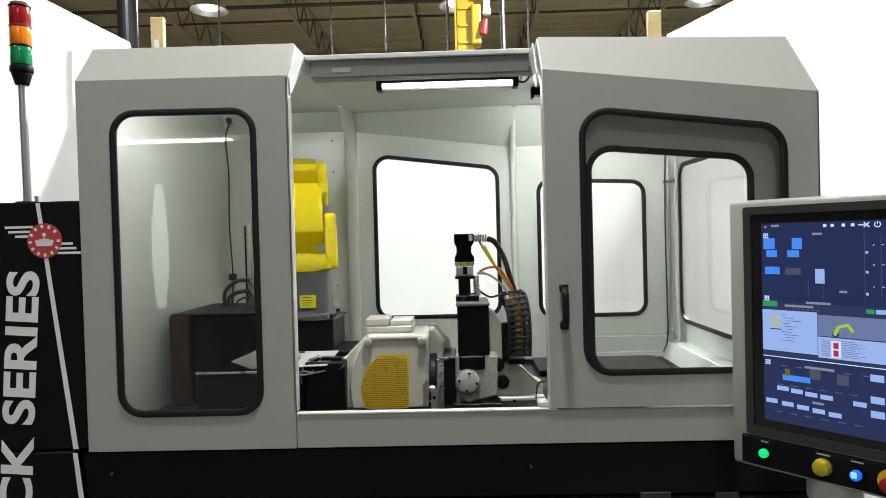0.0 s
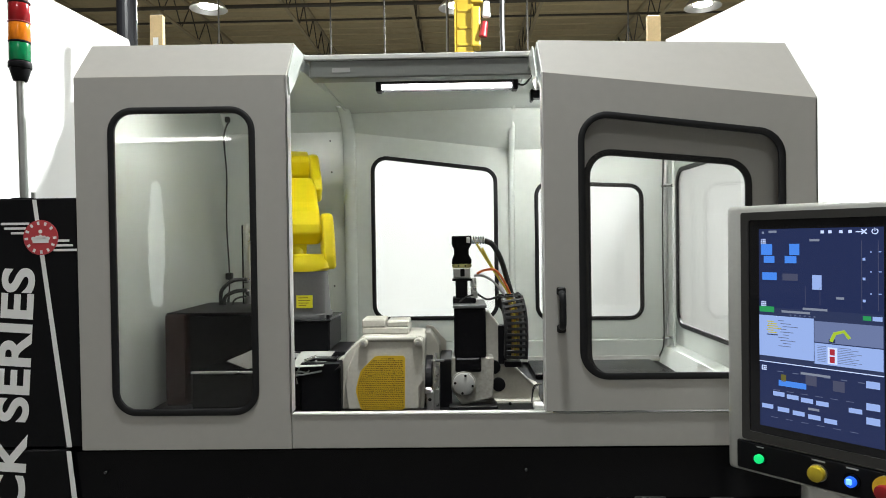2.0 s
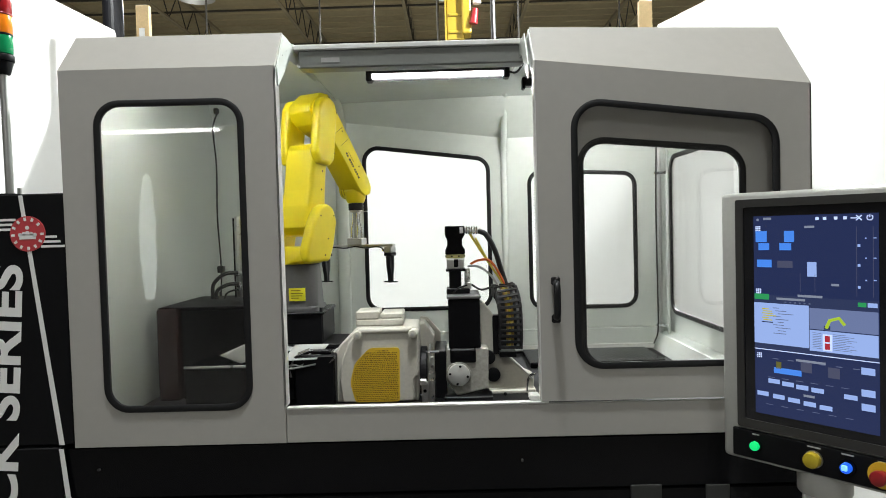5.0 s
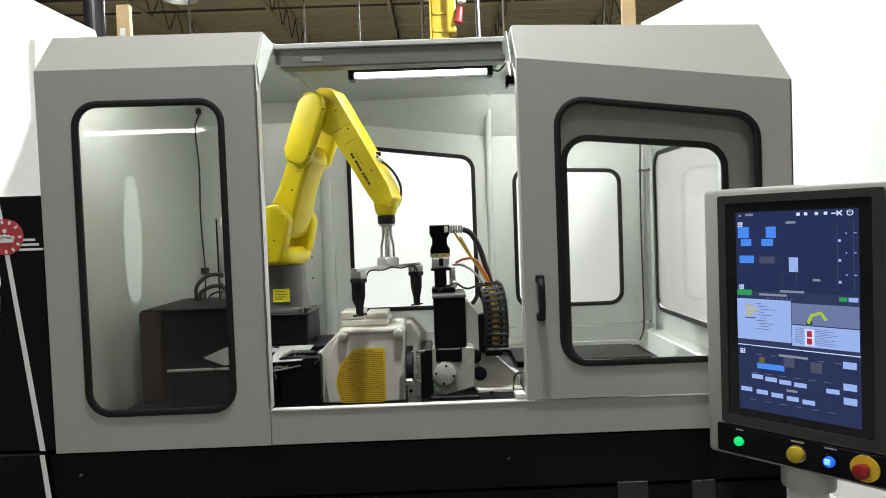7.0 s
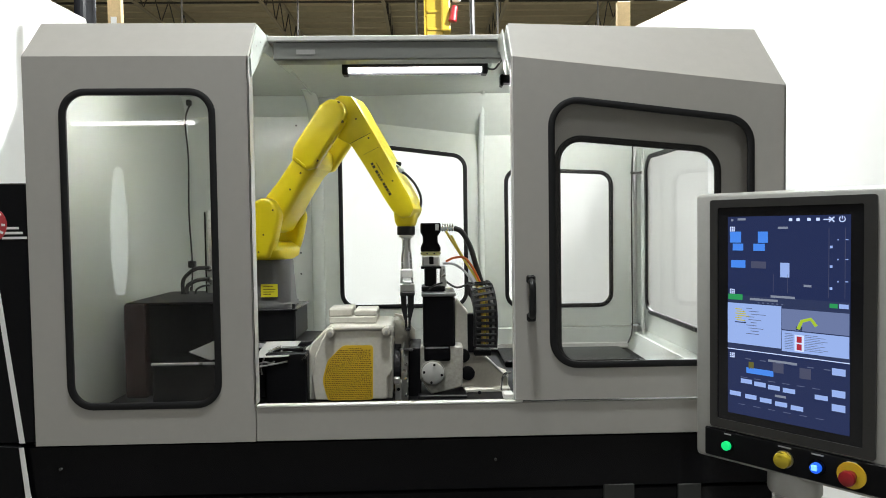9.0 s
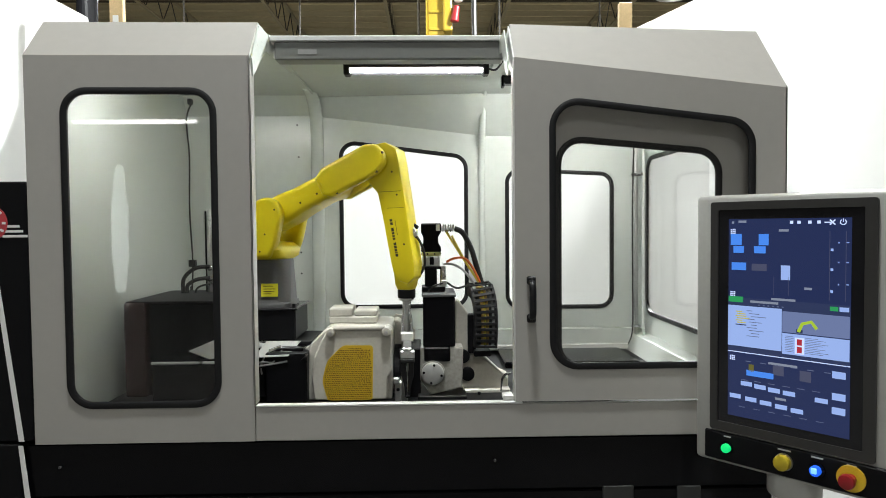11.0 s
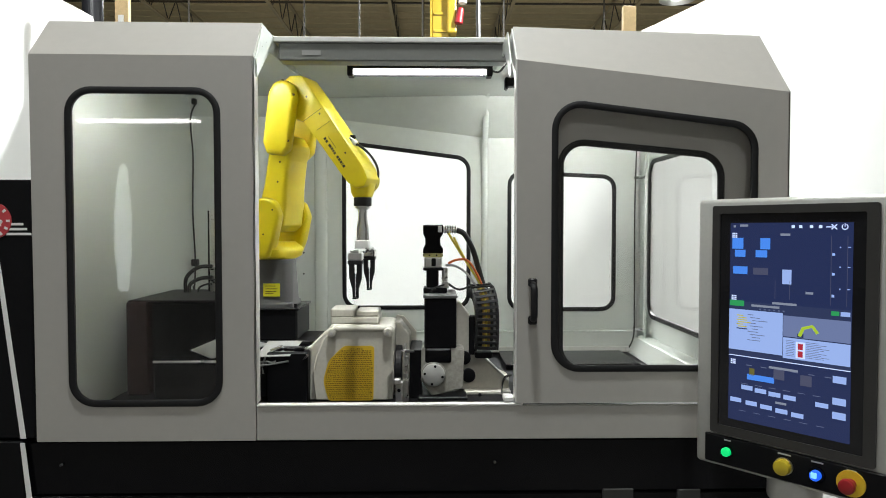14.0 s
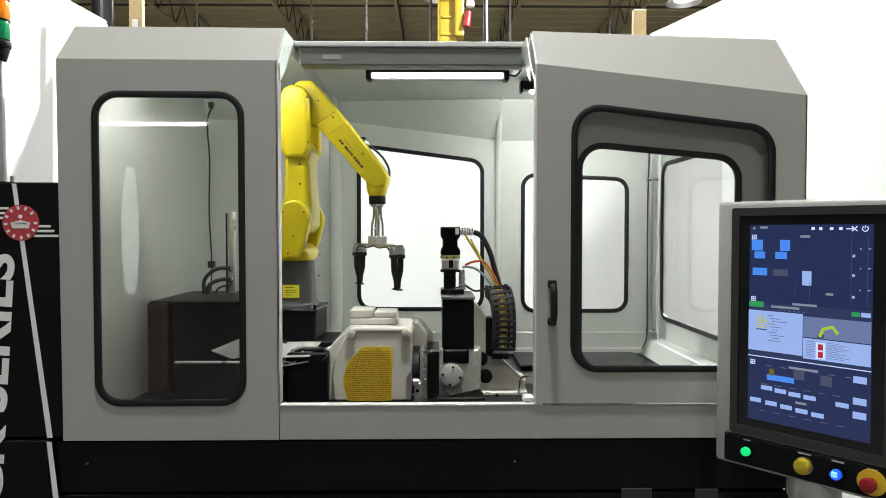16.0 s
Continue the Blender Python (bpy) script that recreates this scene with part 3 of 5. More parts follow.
# left cabinet
cab = thing("control_cabinet", "black cabinet with white lettering and a thin white stripe", "cabinet")
part("body", box(-0.75, -0.008, 0.0, 0.75, 0.91, 1.655, 0.004), M_BLACK, cab)
part("lower_body", box(-0.75, -0.045, 0.0, 0.75, 0.05, 0.902, 0.004), M_BLACK, cab)
part("stripe", shell([([(-0.139, -0.0015, 1.651), (-0.127, -0.0015, 1.651), (-0.034, -0.0015, 0.91), (-0.050, -0.0015, 0.91)], (0, 1, 0))], 0.001), M_WHITE, cab)
part("stripe", shell([([(-0.052, -0.0015, 0.898), (-0.038, -0.0015, 0.898), (0.0, -0.0015, 0.55), (-0.018, -0.0015, 0.55)], (0, 1, 0))], 0.001), M_WHITE, cab)
text_mesh("CK SERIES", 0.132, M_WHITE, "lettering", cab, Matrix.Translation((-0.178, -0.001, 1.449)) @ pose(0, 0, 0, 90) @ pose(0, 0, 0, 0, 0, 86) @ Matrix.Diagonal((1.27, 1, 1, 1)), bold=0.004)
logo = part("logo_disc", cyl((-0.115, -0.003, 1.538), (-0.115, 0.0, 1.538), 0.052, seg=40), M_LOGO, cab, "round red badge with a white emblem")
bm = bmesh.new()
for i in range(5):
    cx = -0.115 + (i - 2) * 0.011
    cyl((cx, -0.004, 1.541 - abs(i - 2) * 0.003), (cx, -0.003, 1.541 - abs(i - 2) * 0.003), 0.006, seg=10, bm=bm)
box(-0.139, -0.091, -0.004, -0.003, 1.522, 1.530, 0, bm=bm)
box(-0.133, -0.097, -0.004, -0.003, 1.530, 1.538, 0, bm=bm)
cyl((-0.115, -0.004, 1.556), (-0.115, -0.003, 1.556), 0.006, seg=10, bm=bm)
part("emblem", bm, M_WHITE, logo)
bm = bmesh.new()
for k in range(12):
    a = math.radians(40 + k * 29)
    cx, cz = -0.115 + 0.043 * math.cos(a), 1.538 + 0.043 * math.sin(a)
    box(-0.0035, 0.0035, -0.0042, -0.003, -0.005, 0.005, 0, bm=bm)
    bm.verts.ensure_lookup_table()
    bmesh.ops.transform(bm, matrix=Matrix.Translation((cx, 0, cz)) @ Matrix.Rotation(math.pi / 2 - a, 4, "Y"), verts=bm.verts[-8:])
part("badge_bar", bm, M_WHITE, logo)
for i, (x0, x1, z) in enumerate(((-0.235, -0.150, 1.580), (-0.225, -0.160, 1.566), (-0.205, -0.163, 1.552), (-0.075, -0.030, 1.528), (-0.072, -0.020, 1.514), (-0.078, -0.008, 1.500))):
    part("speed_line", box(x0, x1, -0.0015, -0.0003, z - 0.0035, z + 0.0035, 0), M_WHITE, cab)


def signal_tower():
    s = thing("signal_tower", "red, amber and green signal tower on a steel pole", "signal tower", pose(-0.262, 0.15, 1.655))
    part("foot", cyl((0, 0, 0), (0, 0, 0.012), 0.035, bevel=0.003), M_BLACK, s)
    part("foot_bracket", box(-0.045, 0.045, -0.02, 0.02, 0, 0.006, 0.002), M_BLACK, s)
    part("nut", cyl((0.03, 0, 0.006), (0.03, 0, 0.03), 0.006, seg=6), M_STEEL, s)
    part("pole", cyl((0, 0, 0.01), (-0.004, 0, 0.40), 0.0125), M_ALU, s, smooth=40)
    part("collar", cyl((-0.004, 0, 0.385), (-0.004, 0, 0.425), 0.02, 0.031, bevel=0.003), M_BLACK, s, smooth=40)
    part("socket", cyl((-0.004, 0, 0.425), (-0.004, 0, 0.447), 0.034, bevel=0.003), M_BLACK, s, smooth=40)
    z = 0.449
    for nm, c in (("green_lens", (0.005, 0.20, 0.07)), ("amber_lens", (0.75, 0.20, 0.01)), ("red_lens", (0.28, 0.012, 0.015))):
        bm = cyl((-0.004, 0, z), (-0.004, 0, z + 0.058), 0.031, seg=28, bevel=0.003)
        part(nm, bm, mat(nm, c, 0.15, vary=0.1, scale=40), s, nm.replace("_", " ") + " of ribbed plastic", smooth=40)
        part("lens_ring", cyl((-0.004, 0, z + 0.058), (-0.004, 0, z + 0.063), 0.0325, seg=28, bevel=0.001), M_BLACK if nm != "amber_lens" else M_REDPL, s)
        z += 0.063
    part("cap", cyl((-0.004, 0, z), (-0.004, 0, z + 0.012), 0.031, 0.024, seg=28, bevel=0.003), mat("dark_red_cap", (0.10, 0.01, 0.012), 0.3, vary=0.05), s)
    return s


signal_tower()

# lamp over the opening
lamp = thing("machine_lamp", "slim bright LED work lamp under the enclosure roof", "work lamp")
part("tube", box(0.856, 1.332, 0.482, 0.508, 2.073, 2.086, 0.004, 2), M_TUBE, lamp, "glowing LED tube")
part("housing", box(0.84, 1.348, 0.47, 0.52, 2.086, 2.108, 0.004), M_BLACK, lamp)
# Added strip that blocks the tube's light from the upper back wall.
part("light_shield", box(0.857, 1.331, 0.514, 0.518, 2.067, 2.088, 0.001), M_BLACK, lamp)
for x in (0.835, 1.333):
    part("end_cap", box(x, x + 0.022, 0.47, 0.52, 2.06, 2.112, 0.004), M_BLACK, lamp)
part("lamp_cable", tube(smooth_path([(1.35, 0.495, 2.085), (1.38, 0.49, 2.08), (1.40, 0.45, 2.10), (1.41, 0.40, 2.112)]), 0.004, 6), M_CABLE, lamp)
lamp_r = thing("machine_lamp", "slim LED work lamp over the window bay", "work lamp")
part("tube", box(1.465, 1.93, 0.712, 0.732, 2.064, 2.074, 0.004, 2), M_TUBER, lamp_r, "glowing LED tube")
part("housing", box(1.425, 1.95, 0.70, 0.745, 2.074, 2.108, 0.004), M_BLACK, lamp_r)
for x in (1.425, 1.938):
    part("end_cap", box(x, x + 0.014, 0.70, 0.745, 2.064, 2.110, 0.004), M_BLACK, lamp_r)
# Hidden lamp added above the window to brighten the left bay.
fill_lamp_l = thing("machine_lamp", "slim LED fill lamp added out of sight over the feeder bay", "work lamp")
part("tube", box(0.08, 0.55, 0.235, 0.255, 2.082, 2.092, 0.004, 2), M_TUBEDIM, fill_lamp_l, "glowing LED tube")
part("housing", box(0.065, 0.565, 0.225, 0.265, 2.092, 2.109, 0.004), M_BLACK, fill_lamp_l)

# ---- inside the enclosure ----
def wheel_guard():
    g = thing("wheel_guard", "off-white cast grinding wheel guard with a yellow notice", "wheel guard")
    out = rounded([(0.708, 0.92), (1.0, 0.92), (1.004, 1.02), (1.008, 1.178), (0.79, 1.183), (0.715, 1.11)], [0.006, 0.006, 0.01, 0.02, 0.03, 0.05])
    part("body", plate(out, 0.375, 0.60, bevel=0.006), M_CAST, g)
    cov = rounded([(0.735, 0.925), (0.985, 0.925), (0.987, 1.0), (1.002, 1.022), (1.005, 1.176), (0.796, 1.178), (0.765, 1.14), (0.739, 1.08), (0.725, 1.01)], [0.01, 0.01, 0.01, 0.01, 0.02, 0.012, 0.05, 0.06, 0.05])
    part("front_cover", plate(cov, 0.352, 0.374, bevel=0.005), M_CAST, g)
    part("flange_edge", plate(rounded([(0.692, 0.92), (0.75, 0.92), (0.75, 1.12), (0.70, 1.10)], 0.012), 0.385, 0.46, bevel=0.004), M_CAST, g)
    lab = rounded([(0.782, 0.925), (0.935, 0.925), (0.939, 1.113), (0.835, 1.114), (0.782, 1.062), (0.763, 0.993)], [0.012, 0.010, 0.012, 0.03, 0.05, 0.06])
    lb = part("notice_plate", plate(lab, 0.3495, 0.3515), M_LABEL, g, "yellow notice plate full of small print")
    rnd = random.Random(4)
    for i in range(27):
        z = 1.103 - i * 0.0066
        x = 0.772 + max(0.0, z - 0.993) ** 2 * 4.6 + max(0.0, 0.985 - z) ** 2 * 5.5
        bm = bmesh.new()
        if i == 0:
            x = 0.855
        while x < (0.897 if i == 0 else 0.929):
            w = rnd.uniform(0.0018, 0.0062)
            h = rnd.uniform(0.0011, 0.0021)
            box(x, min(x + w, 0.933), 0.3488, 0.3494, z - h, z + h * rnd.uniform(0.5, 1.1), 0, bm=bm)
            x += w + rnd.uniform(0.0012, 0.0042)
        part("print_line", bm, M_PRINT, lb)
    part("top_roll", cyl((0.80, 0.354, 1.172), (0.982, 0.354, 1.172), 0.010, seg=20), M_CAST, g, smooth=40)
    for x in (0.795, 0.985):
        k = part("knob", cyl((x, 0.33, 1.160), (x, 0.352, 1.160), 0.015, 0.017, bevel=0.004), M_CAST, g, smooth=40)
        part("knob_screw", cyl((x, 0.3275, 1.160), (x, 0.33, 1.160), 0.006, seg=10), M_STEEL, k)
    part("top_block", box(0.782, 0.95, 0.40, 0.56, 1.182, 1.206, 0.004), M_CAST, g)
    part("top_block", box(0.782, 0.865, 0.40, 0.52, 1.206, 1.235, 0.004), M_CAST, g)
    part("top_block", box(0.868, 0.948, 0.41, 0.54, 1.206, 1.226, 0.004), M_CAST, g)
    part("side_wing", plate(rounded([(1.0, 0.96), (1.055, 0.96), (1.056, 1.125), (1.02, 1.175), (1.0, 1.178)], 0.008), 0.50, 0.62, bevel=0.004), M_CAST, g)
    part("wheel", cyl((1.004, 0.50, 0.99), (1.03, 0.50, 0.99), 0.1, seg=36, bevel=0.004), M_BLACK, g, "dark grinding wheel edge")
    part("foot", box(0.72, 1.05, 0.40, 0.62, 0.915, 0.935, 0.004), M_BLACK, g)
    part("wing_panel", plate(rounded([(1.0, 1.03), (1.045, 1.03), (1.078, 1.06), (1.078, 1.125), (1.03, 1.182), (1.0, 1.188)], 0.006, 3), 0.60, 0.612), M_CAST, g)


wheel_guard()


def work_rest():
    w = thing("work_rest", "small steel work rest between the wheels", "work rest")
    part("post", box(1.034, 1.056, 0.345, 0.375, 0.92, 1.075, 0.003), M_STEEL, w)
    part("blade", box(1.036, 1.044, 0.33, 0.50, 1.06, 1.098, 0.002), M_STEEL, w)
    part("clamp", box(1.012, 1.036, 0.325, 0.36, 0.92, 0.992, 0.003), M_ALU, w)
    part("clamp_hole", cyl((1.024, 0.3235, 0.965), (1.024, 0.3255, 0.965), 0.006, seg=12), M_BLACK, w)
    part("top_bar", box(1.030, 1.075, 0.335, 0.35, 1.092, 1.100, 0.002), M_GREY, w)
    part("screw", cyl((1.046, 0.32, 1.03), (1.046, 0.345, 1.03), 0.006, seg=12), M_CHROME, w)
    # Black filler that stands for the shaded gap between wheel and cast frame.
    part("shade_block", box(1.058, 1.10, 0.40, 0.60, 0.92, 1.09, 0.003), M_BLACK, w)
    for z in (0.945, 1.005, 1.05):
        part("clamp_screw", cyl((1.05, 0.315, z), (1.05, 0.345, z), 0.0045, seg=10), M_CHROME, w)
    part("clamp_knob", box(1.008, 1.03, 0.318, 0.345, 0.985, 1.005, 0.003), M_ALU, w)


work_rest()


def regulating_head():
    h = thing("regulating_wheel_head", "grinder wheel head with a black slide and cast frame", "wheel head")
    cast = [(1.098, 0.985), (1.135, 0.93), (1.20, 0.945), (1.245, 0.955), (1.25, 1.096), (1.185, 1.098), (1.10, 1.10)]
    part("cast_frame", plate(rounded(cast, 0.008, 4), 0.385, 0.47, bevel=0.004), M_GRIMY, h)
    part("hub", cyl((1.142, 0.362, 1.008), (1.142, 0.386, 1.008), 0.039, seg=40, bevel=0.004), M_TURNED, h, "turned steel hub cap", smooth=40)
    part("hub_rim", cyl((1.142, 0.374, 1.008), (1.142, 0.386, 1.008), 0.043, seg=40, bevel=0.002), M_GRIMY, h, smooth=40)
    for a in (80, 170, 260, 350):
        part("hub_bolt", cyl((1.142 + 0.031 * math.cos(radians(a)), 0.358, 1.008 + 0.031 * math.sin(radians(a))), (1.142 + 0.031 * math.cos(radians(a)), 0.363, 1.008 + 0.031 * math.sin(radians(a))), 0.0045, seg=8), M_BLACK, h)
    part("slide_cover", box(1.110, 1.222, 0.382, 0.60, 1.098, 1.272, 0.004), M_BLACKGLOSS, h, "glossy black slide cover")
    part("slide_lower", box(1.112, 1.205, 0.378, 0.46, 1.046, 1.10, 0.008, 2), M_BLACKGLOSS, h)
    part("slide_cap", box(1.106, 1.226, 0.378, 0.60, 1.272, 1.284, 0.003), M_GREY, h)
    for z in (1.11, 1.16, 1.21, 1.26):
        part("cover_screw", cyl((1.2215, 0.44, z), (1.225, 0.44, z), 0.003, seg=8), M_STEEL, h)
    for (x, z) in ((1.252, 1.049), (1.269, 0.985)):
        part("port_cap", cyl((x, 0.455, z), (x, 0.475, z), 0.025, seg=24, bevel=0.003), M_BLACK, h, smooth=40)
    wing = [(1.225, 0.925), (1.415, 0.925), (1.418, 0.975), (1.385, 0.99), (1.29, 1.085), (1.275, 1.20), (1.225, 1.265)]
    part("side_frame", plate(rounded(wing, 0.008, 4), 0.476, 0.55, bevel=0.004), M_CAST, h)
    part("wing_edge", tube([(1.29, 0.47, 1.083), (1.385, 0.47, 0.992), (1.412, 0.47, 0.965)], 0.004, 6), M_STEEL, h)
    part("base_block", box(1.25, 1.42, 0.44, 0.56, 0.918, 0.934, 0.004), M_CAST, h)
    part("base_slide", box(1.09, 1.26, 0.36, 0.60, 0.915, 0.932, 0.003), M_BLACK, h)
    part("base_bolt", cyl((1.305, 0.396, 0.93), (1.305, 0.401, 0.93), 0.006, seg=10), M_BLACK, h)
    part("coolant_pipe", tube(smooth_path([(1.385, 0.43, 0.93), (1.388, 0.42, 0.97), (1.40, 0.42, 0.99), (1.42, 0.42, 0.995)]), 0.004, 6), M_CHROME, h)
    # motor stack on the slide
    st = thing("servo_motor", "black servo motor with a silver coupling on the slide", "servo motor", pose(1.141, 0.50, 1.284))
    part("mount", box(-0.035, 0.05, -0.045, 0.05, 0, 0.018, 0.003), M_BLACK, st)
    part("column", box(-0.024, 0.02, -0.024, 0.024, 0.018, 0.085, 0.003), M_BLACK, st)
    part("plate", box(-0.036, 0.036, -0.036, 0.036, 0.080, 0.088, 0.002), M_BLACK, st)
    cp = part("coupling", box(-0.032, 0.032, -0.032, 0.032, 0.088, 0.128, 0.006, 2), M_ALU, st, "silver coupling housing")
    part("coupling_slot", box(-0.006, 0.010, -0.0335, -0.0315, 0.096, 0.124, 0.002), M_BLACK, cp)
    part("ring", cyl((0, 0, 0.128), (0, 0, 0.142), 0.036, seg=28, bevel=0.002), M_RING, st, "pale yellow coupling ring", smooth=40)
    for a in (200, 250, 290, 340):
        part("ring_screw", cyl((0.033 * math.cos(radians(a)), 0.033 * math.sin(radians(a)), 0.135), (0.038 * math.cos(radians(a)), 0.038 * math.sin(radians(a)), 0.135), 0.003, seg=8), M_BLACK, st)
    part("motor_body", plate(rounded([(-0.036, 0.142), (0.036, 0.142), (0.036, 0.158), (0.026, 0.175), (0.026, 0.196), (0.036, 0.212), (0.036, 0.245), (-0.036, 0.245), (-0.036, 0.212), (-0.028, 0.196), (-0.028, 0.175), (-0.036, 0.158)], 0.004, 3), -0.034, 0.034, bevel=0.003), M_BLACKGLOSS, st)
    part("tag", box(0.018, 0.031, -0.0352, -0.0342, 0.218, 0.24, 0), M_WHITE, st)
    cn = part("connector", cyl((0.034, -0.005, 0.228), (0.085, -0.005, 0.226), 0.013, 0.011, bevel=0.002), M_STEEL, st, "ribbed metal plug", smooth=40)
    for i in range(5):
        part("plug_rib", cyl((0.042 + i * 0.009, -0.005, 0.2277), (0.046 + i * 0.009, -0.005, 0.2275), 0.0148, seg=16), M_CHROME, cn)
    part("motor_lead", tube(smooth_path([(0.085, -0.005, 0.226), (0.115, -0.005, 0.21), (0.145, 0.0, 0.155), (0.165, 0.01, 0.09), (0.185, 0.01, 0.02)]), 0.010, 10), M_CABLE, st, smooth=60)
    for nm, m, r, pts in (("yellow_lead", M_CABLEY, 0.0045, [(0.055, -0.02, 0.215), (0.085, -0.02, 0.165), (0.12, -0.015, 0.11), (0.165, -0.015, 0.04), (0.18, -0.01, 0.0)]),
                          ("yellow_lead", M_CABLEY, 0.004, [(0.075, -0.015, 0.20), (0.105, -0.02, 0.14), (0.14, -0.02, 0.08), (0.19, -0.01, 0.0)]),
                          ("orange_lead", M_CABLEO, 0.0045, [(0.055, -0.02, 0.105), (0.085, -0.025, 0.118), (0.125, -0.025, 0.115), (0.16, -0.02, 0.065), (0.188, -0.01, 0.0)]),
                          ("grey_lead", M_CABLEG, 0.0045, [(0.045, -0.02, 0.098), (0.08, -0.03, 0.096), (0.12, -0.03, 0.07), (0.165, -0.02, 0.01)]),
                          ("black_lead", M_CABLE, 0.004, [(0.05, -0.03, 0.035), (0.09, -0.035, 0.012), (0.13, -0.03, 0.02), (0.165, -0.02, 0.022)]),
                          ("black_lead", M_CABLE, 0.003, [(-0.012, -0.045, 0.002), (0.01, -0.055, 0.022), (0.04, -0.045, 0.03)]),
                          ("black_lead", M_CABLE, 0.004, [(0.075, 0.03, -0.03), (0.10, 0.03, -0.06), (0.115, 0.03, -0.12), (0.13, 0.03, -0.16)])):
        part(nm, tube(smooth_path(pts), r, 7), m, st, smooth=60)
    part("sensor", cyl((0.042, -0.02, 0.018), (0.042, -0.02, 0.09), 0.011, bevel=0.002), M_STEEL, st, smooth=40)
    part("sensor_clip", box(0.032, 0.056, -0.036, -0.01, 0.016, 0.04, 0.002), M_STEEL, st)


regulating_head()


def energy_chain():
    """Cable carrier hanging in an arc; every link is a piece of its own."""
    c = thing("cable_carrier", "black plastic cable carrier hanging in an arc", "cable carrier")
    path = smooth_path([(1.310, 0.50, 1.305), (1.321, 0.455, 1.290), (1.329, 0.43, 1.25), (1.332, 0.42, 1.20), (1.332, 0.42, 1.145), (1.330, 0.425, 1.088)], 5)
    lens = [0.0]
    for a, b in zip(path, path[1:]):
        lens.append(lens[-1] + (b - a).length)
    bm = bmesh.new()
    for sx in (-1, 1):
        box(sx * 0.037 - 0.005, sx * 0.037 + 0.005, -0.012, 0.034, -0.0112, 0.0112, 0.0015, bm=bm)
    box(-0.036, 0.036, -0.013, -0.008, -0.0105, 0.0005, 0.001, bm=bm)
    box(-0.036, 0.036, 0.027, 0.032, -0.0112, 0.0095, 0.001, bm=bm)
    box(0.013, 0.019, -0.011, -0.006, -0.011, 0.011, 0.001, bm=bm)
    me = bpy.data.meshes.new("link")
    bm.to_mesh(me)
    bm.free()
    me.materials.append(M_RUBBER)
    n = 13
    for i in range(n):
        s = lens[-1] * (i + 0.5) / n
        k = max(j for j in range(len(lens) - 1) if lens[j] <= s)
        f = (s - lens[k]) / (lens[k + 1] - lens[k])
        p, d = path[k].lerp(path[k + 1], f), (path[k + 1] - path[k]).normalized()
        z = -d
        x = Vector((1, 0, 0))
        y = z.cross(x).normalized()
        x = y.cross(z)
        m = Matrix((x, y, z)).transposed().to_4x4()
        m.translation = p
        o = new("link", me)
        o.parent = c
        o.matrix_basis = m
    for off, mm in ((-0.012, M_CABLEB), (-0.003, M_CABLEY), (0.007, M_CABLEB), (0.026, M_CABLEG)):
        part("inner_lead", tube([p + Vector((off, 0.001, 0)) for p in path], 0.0045, 6), mm, c, smooth=60)
    part("carrier_bracket", box(1.29, 1.35, 0.42, 0.52, 1.055, 1.075, 0.003), M_BLACK, c)
    part("bracket_arm", box(1.27, 1.30, 0.46, 0.50, 1.06, 1.20, 0.003), M_BLACK, c)


energy_chain()


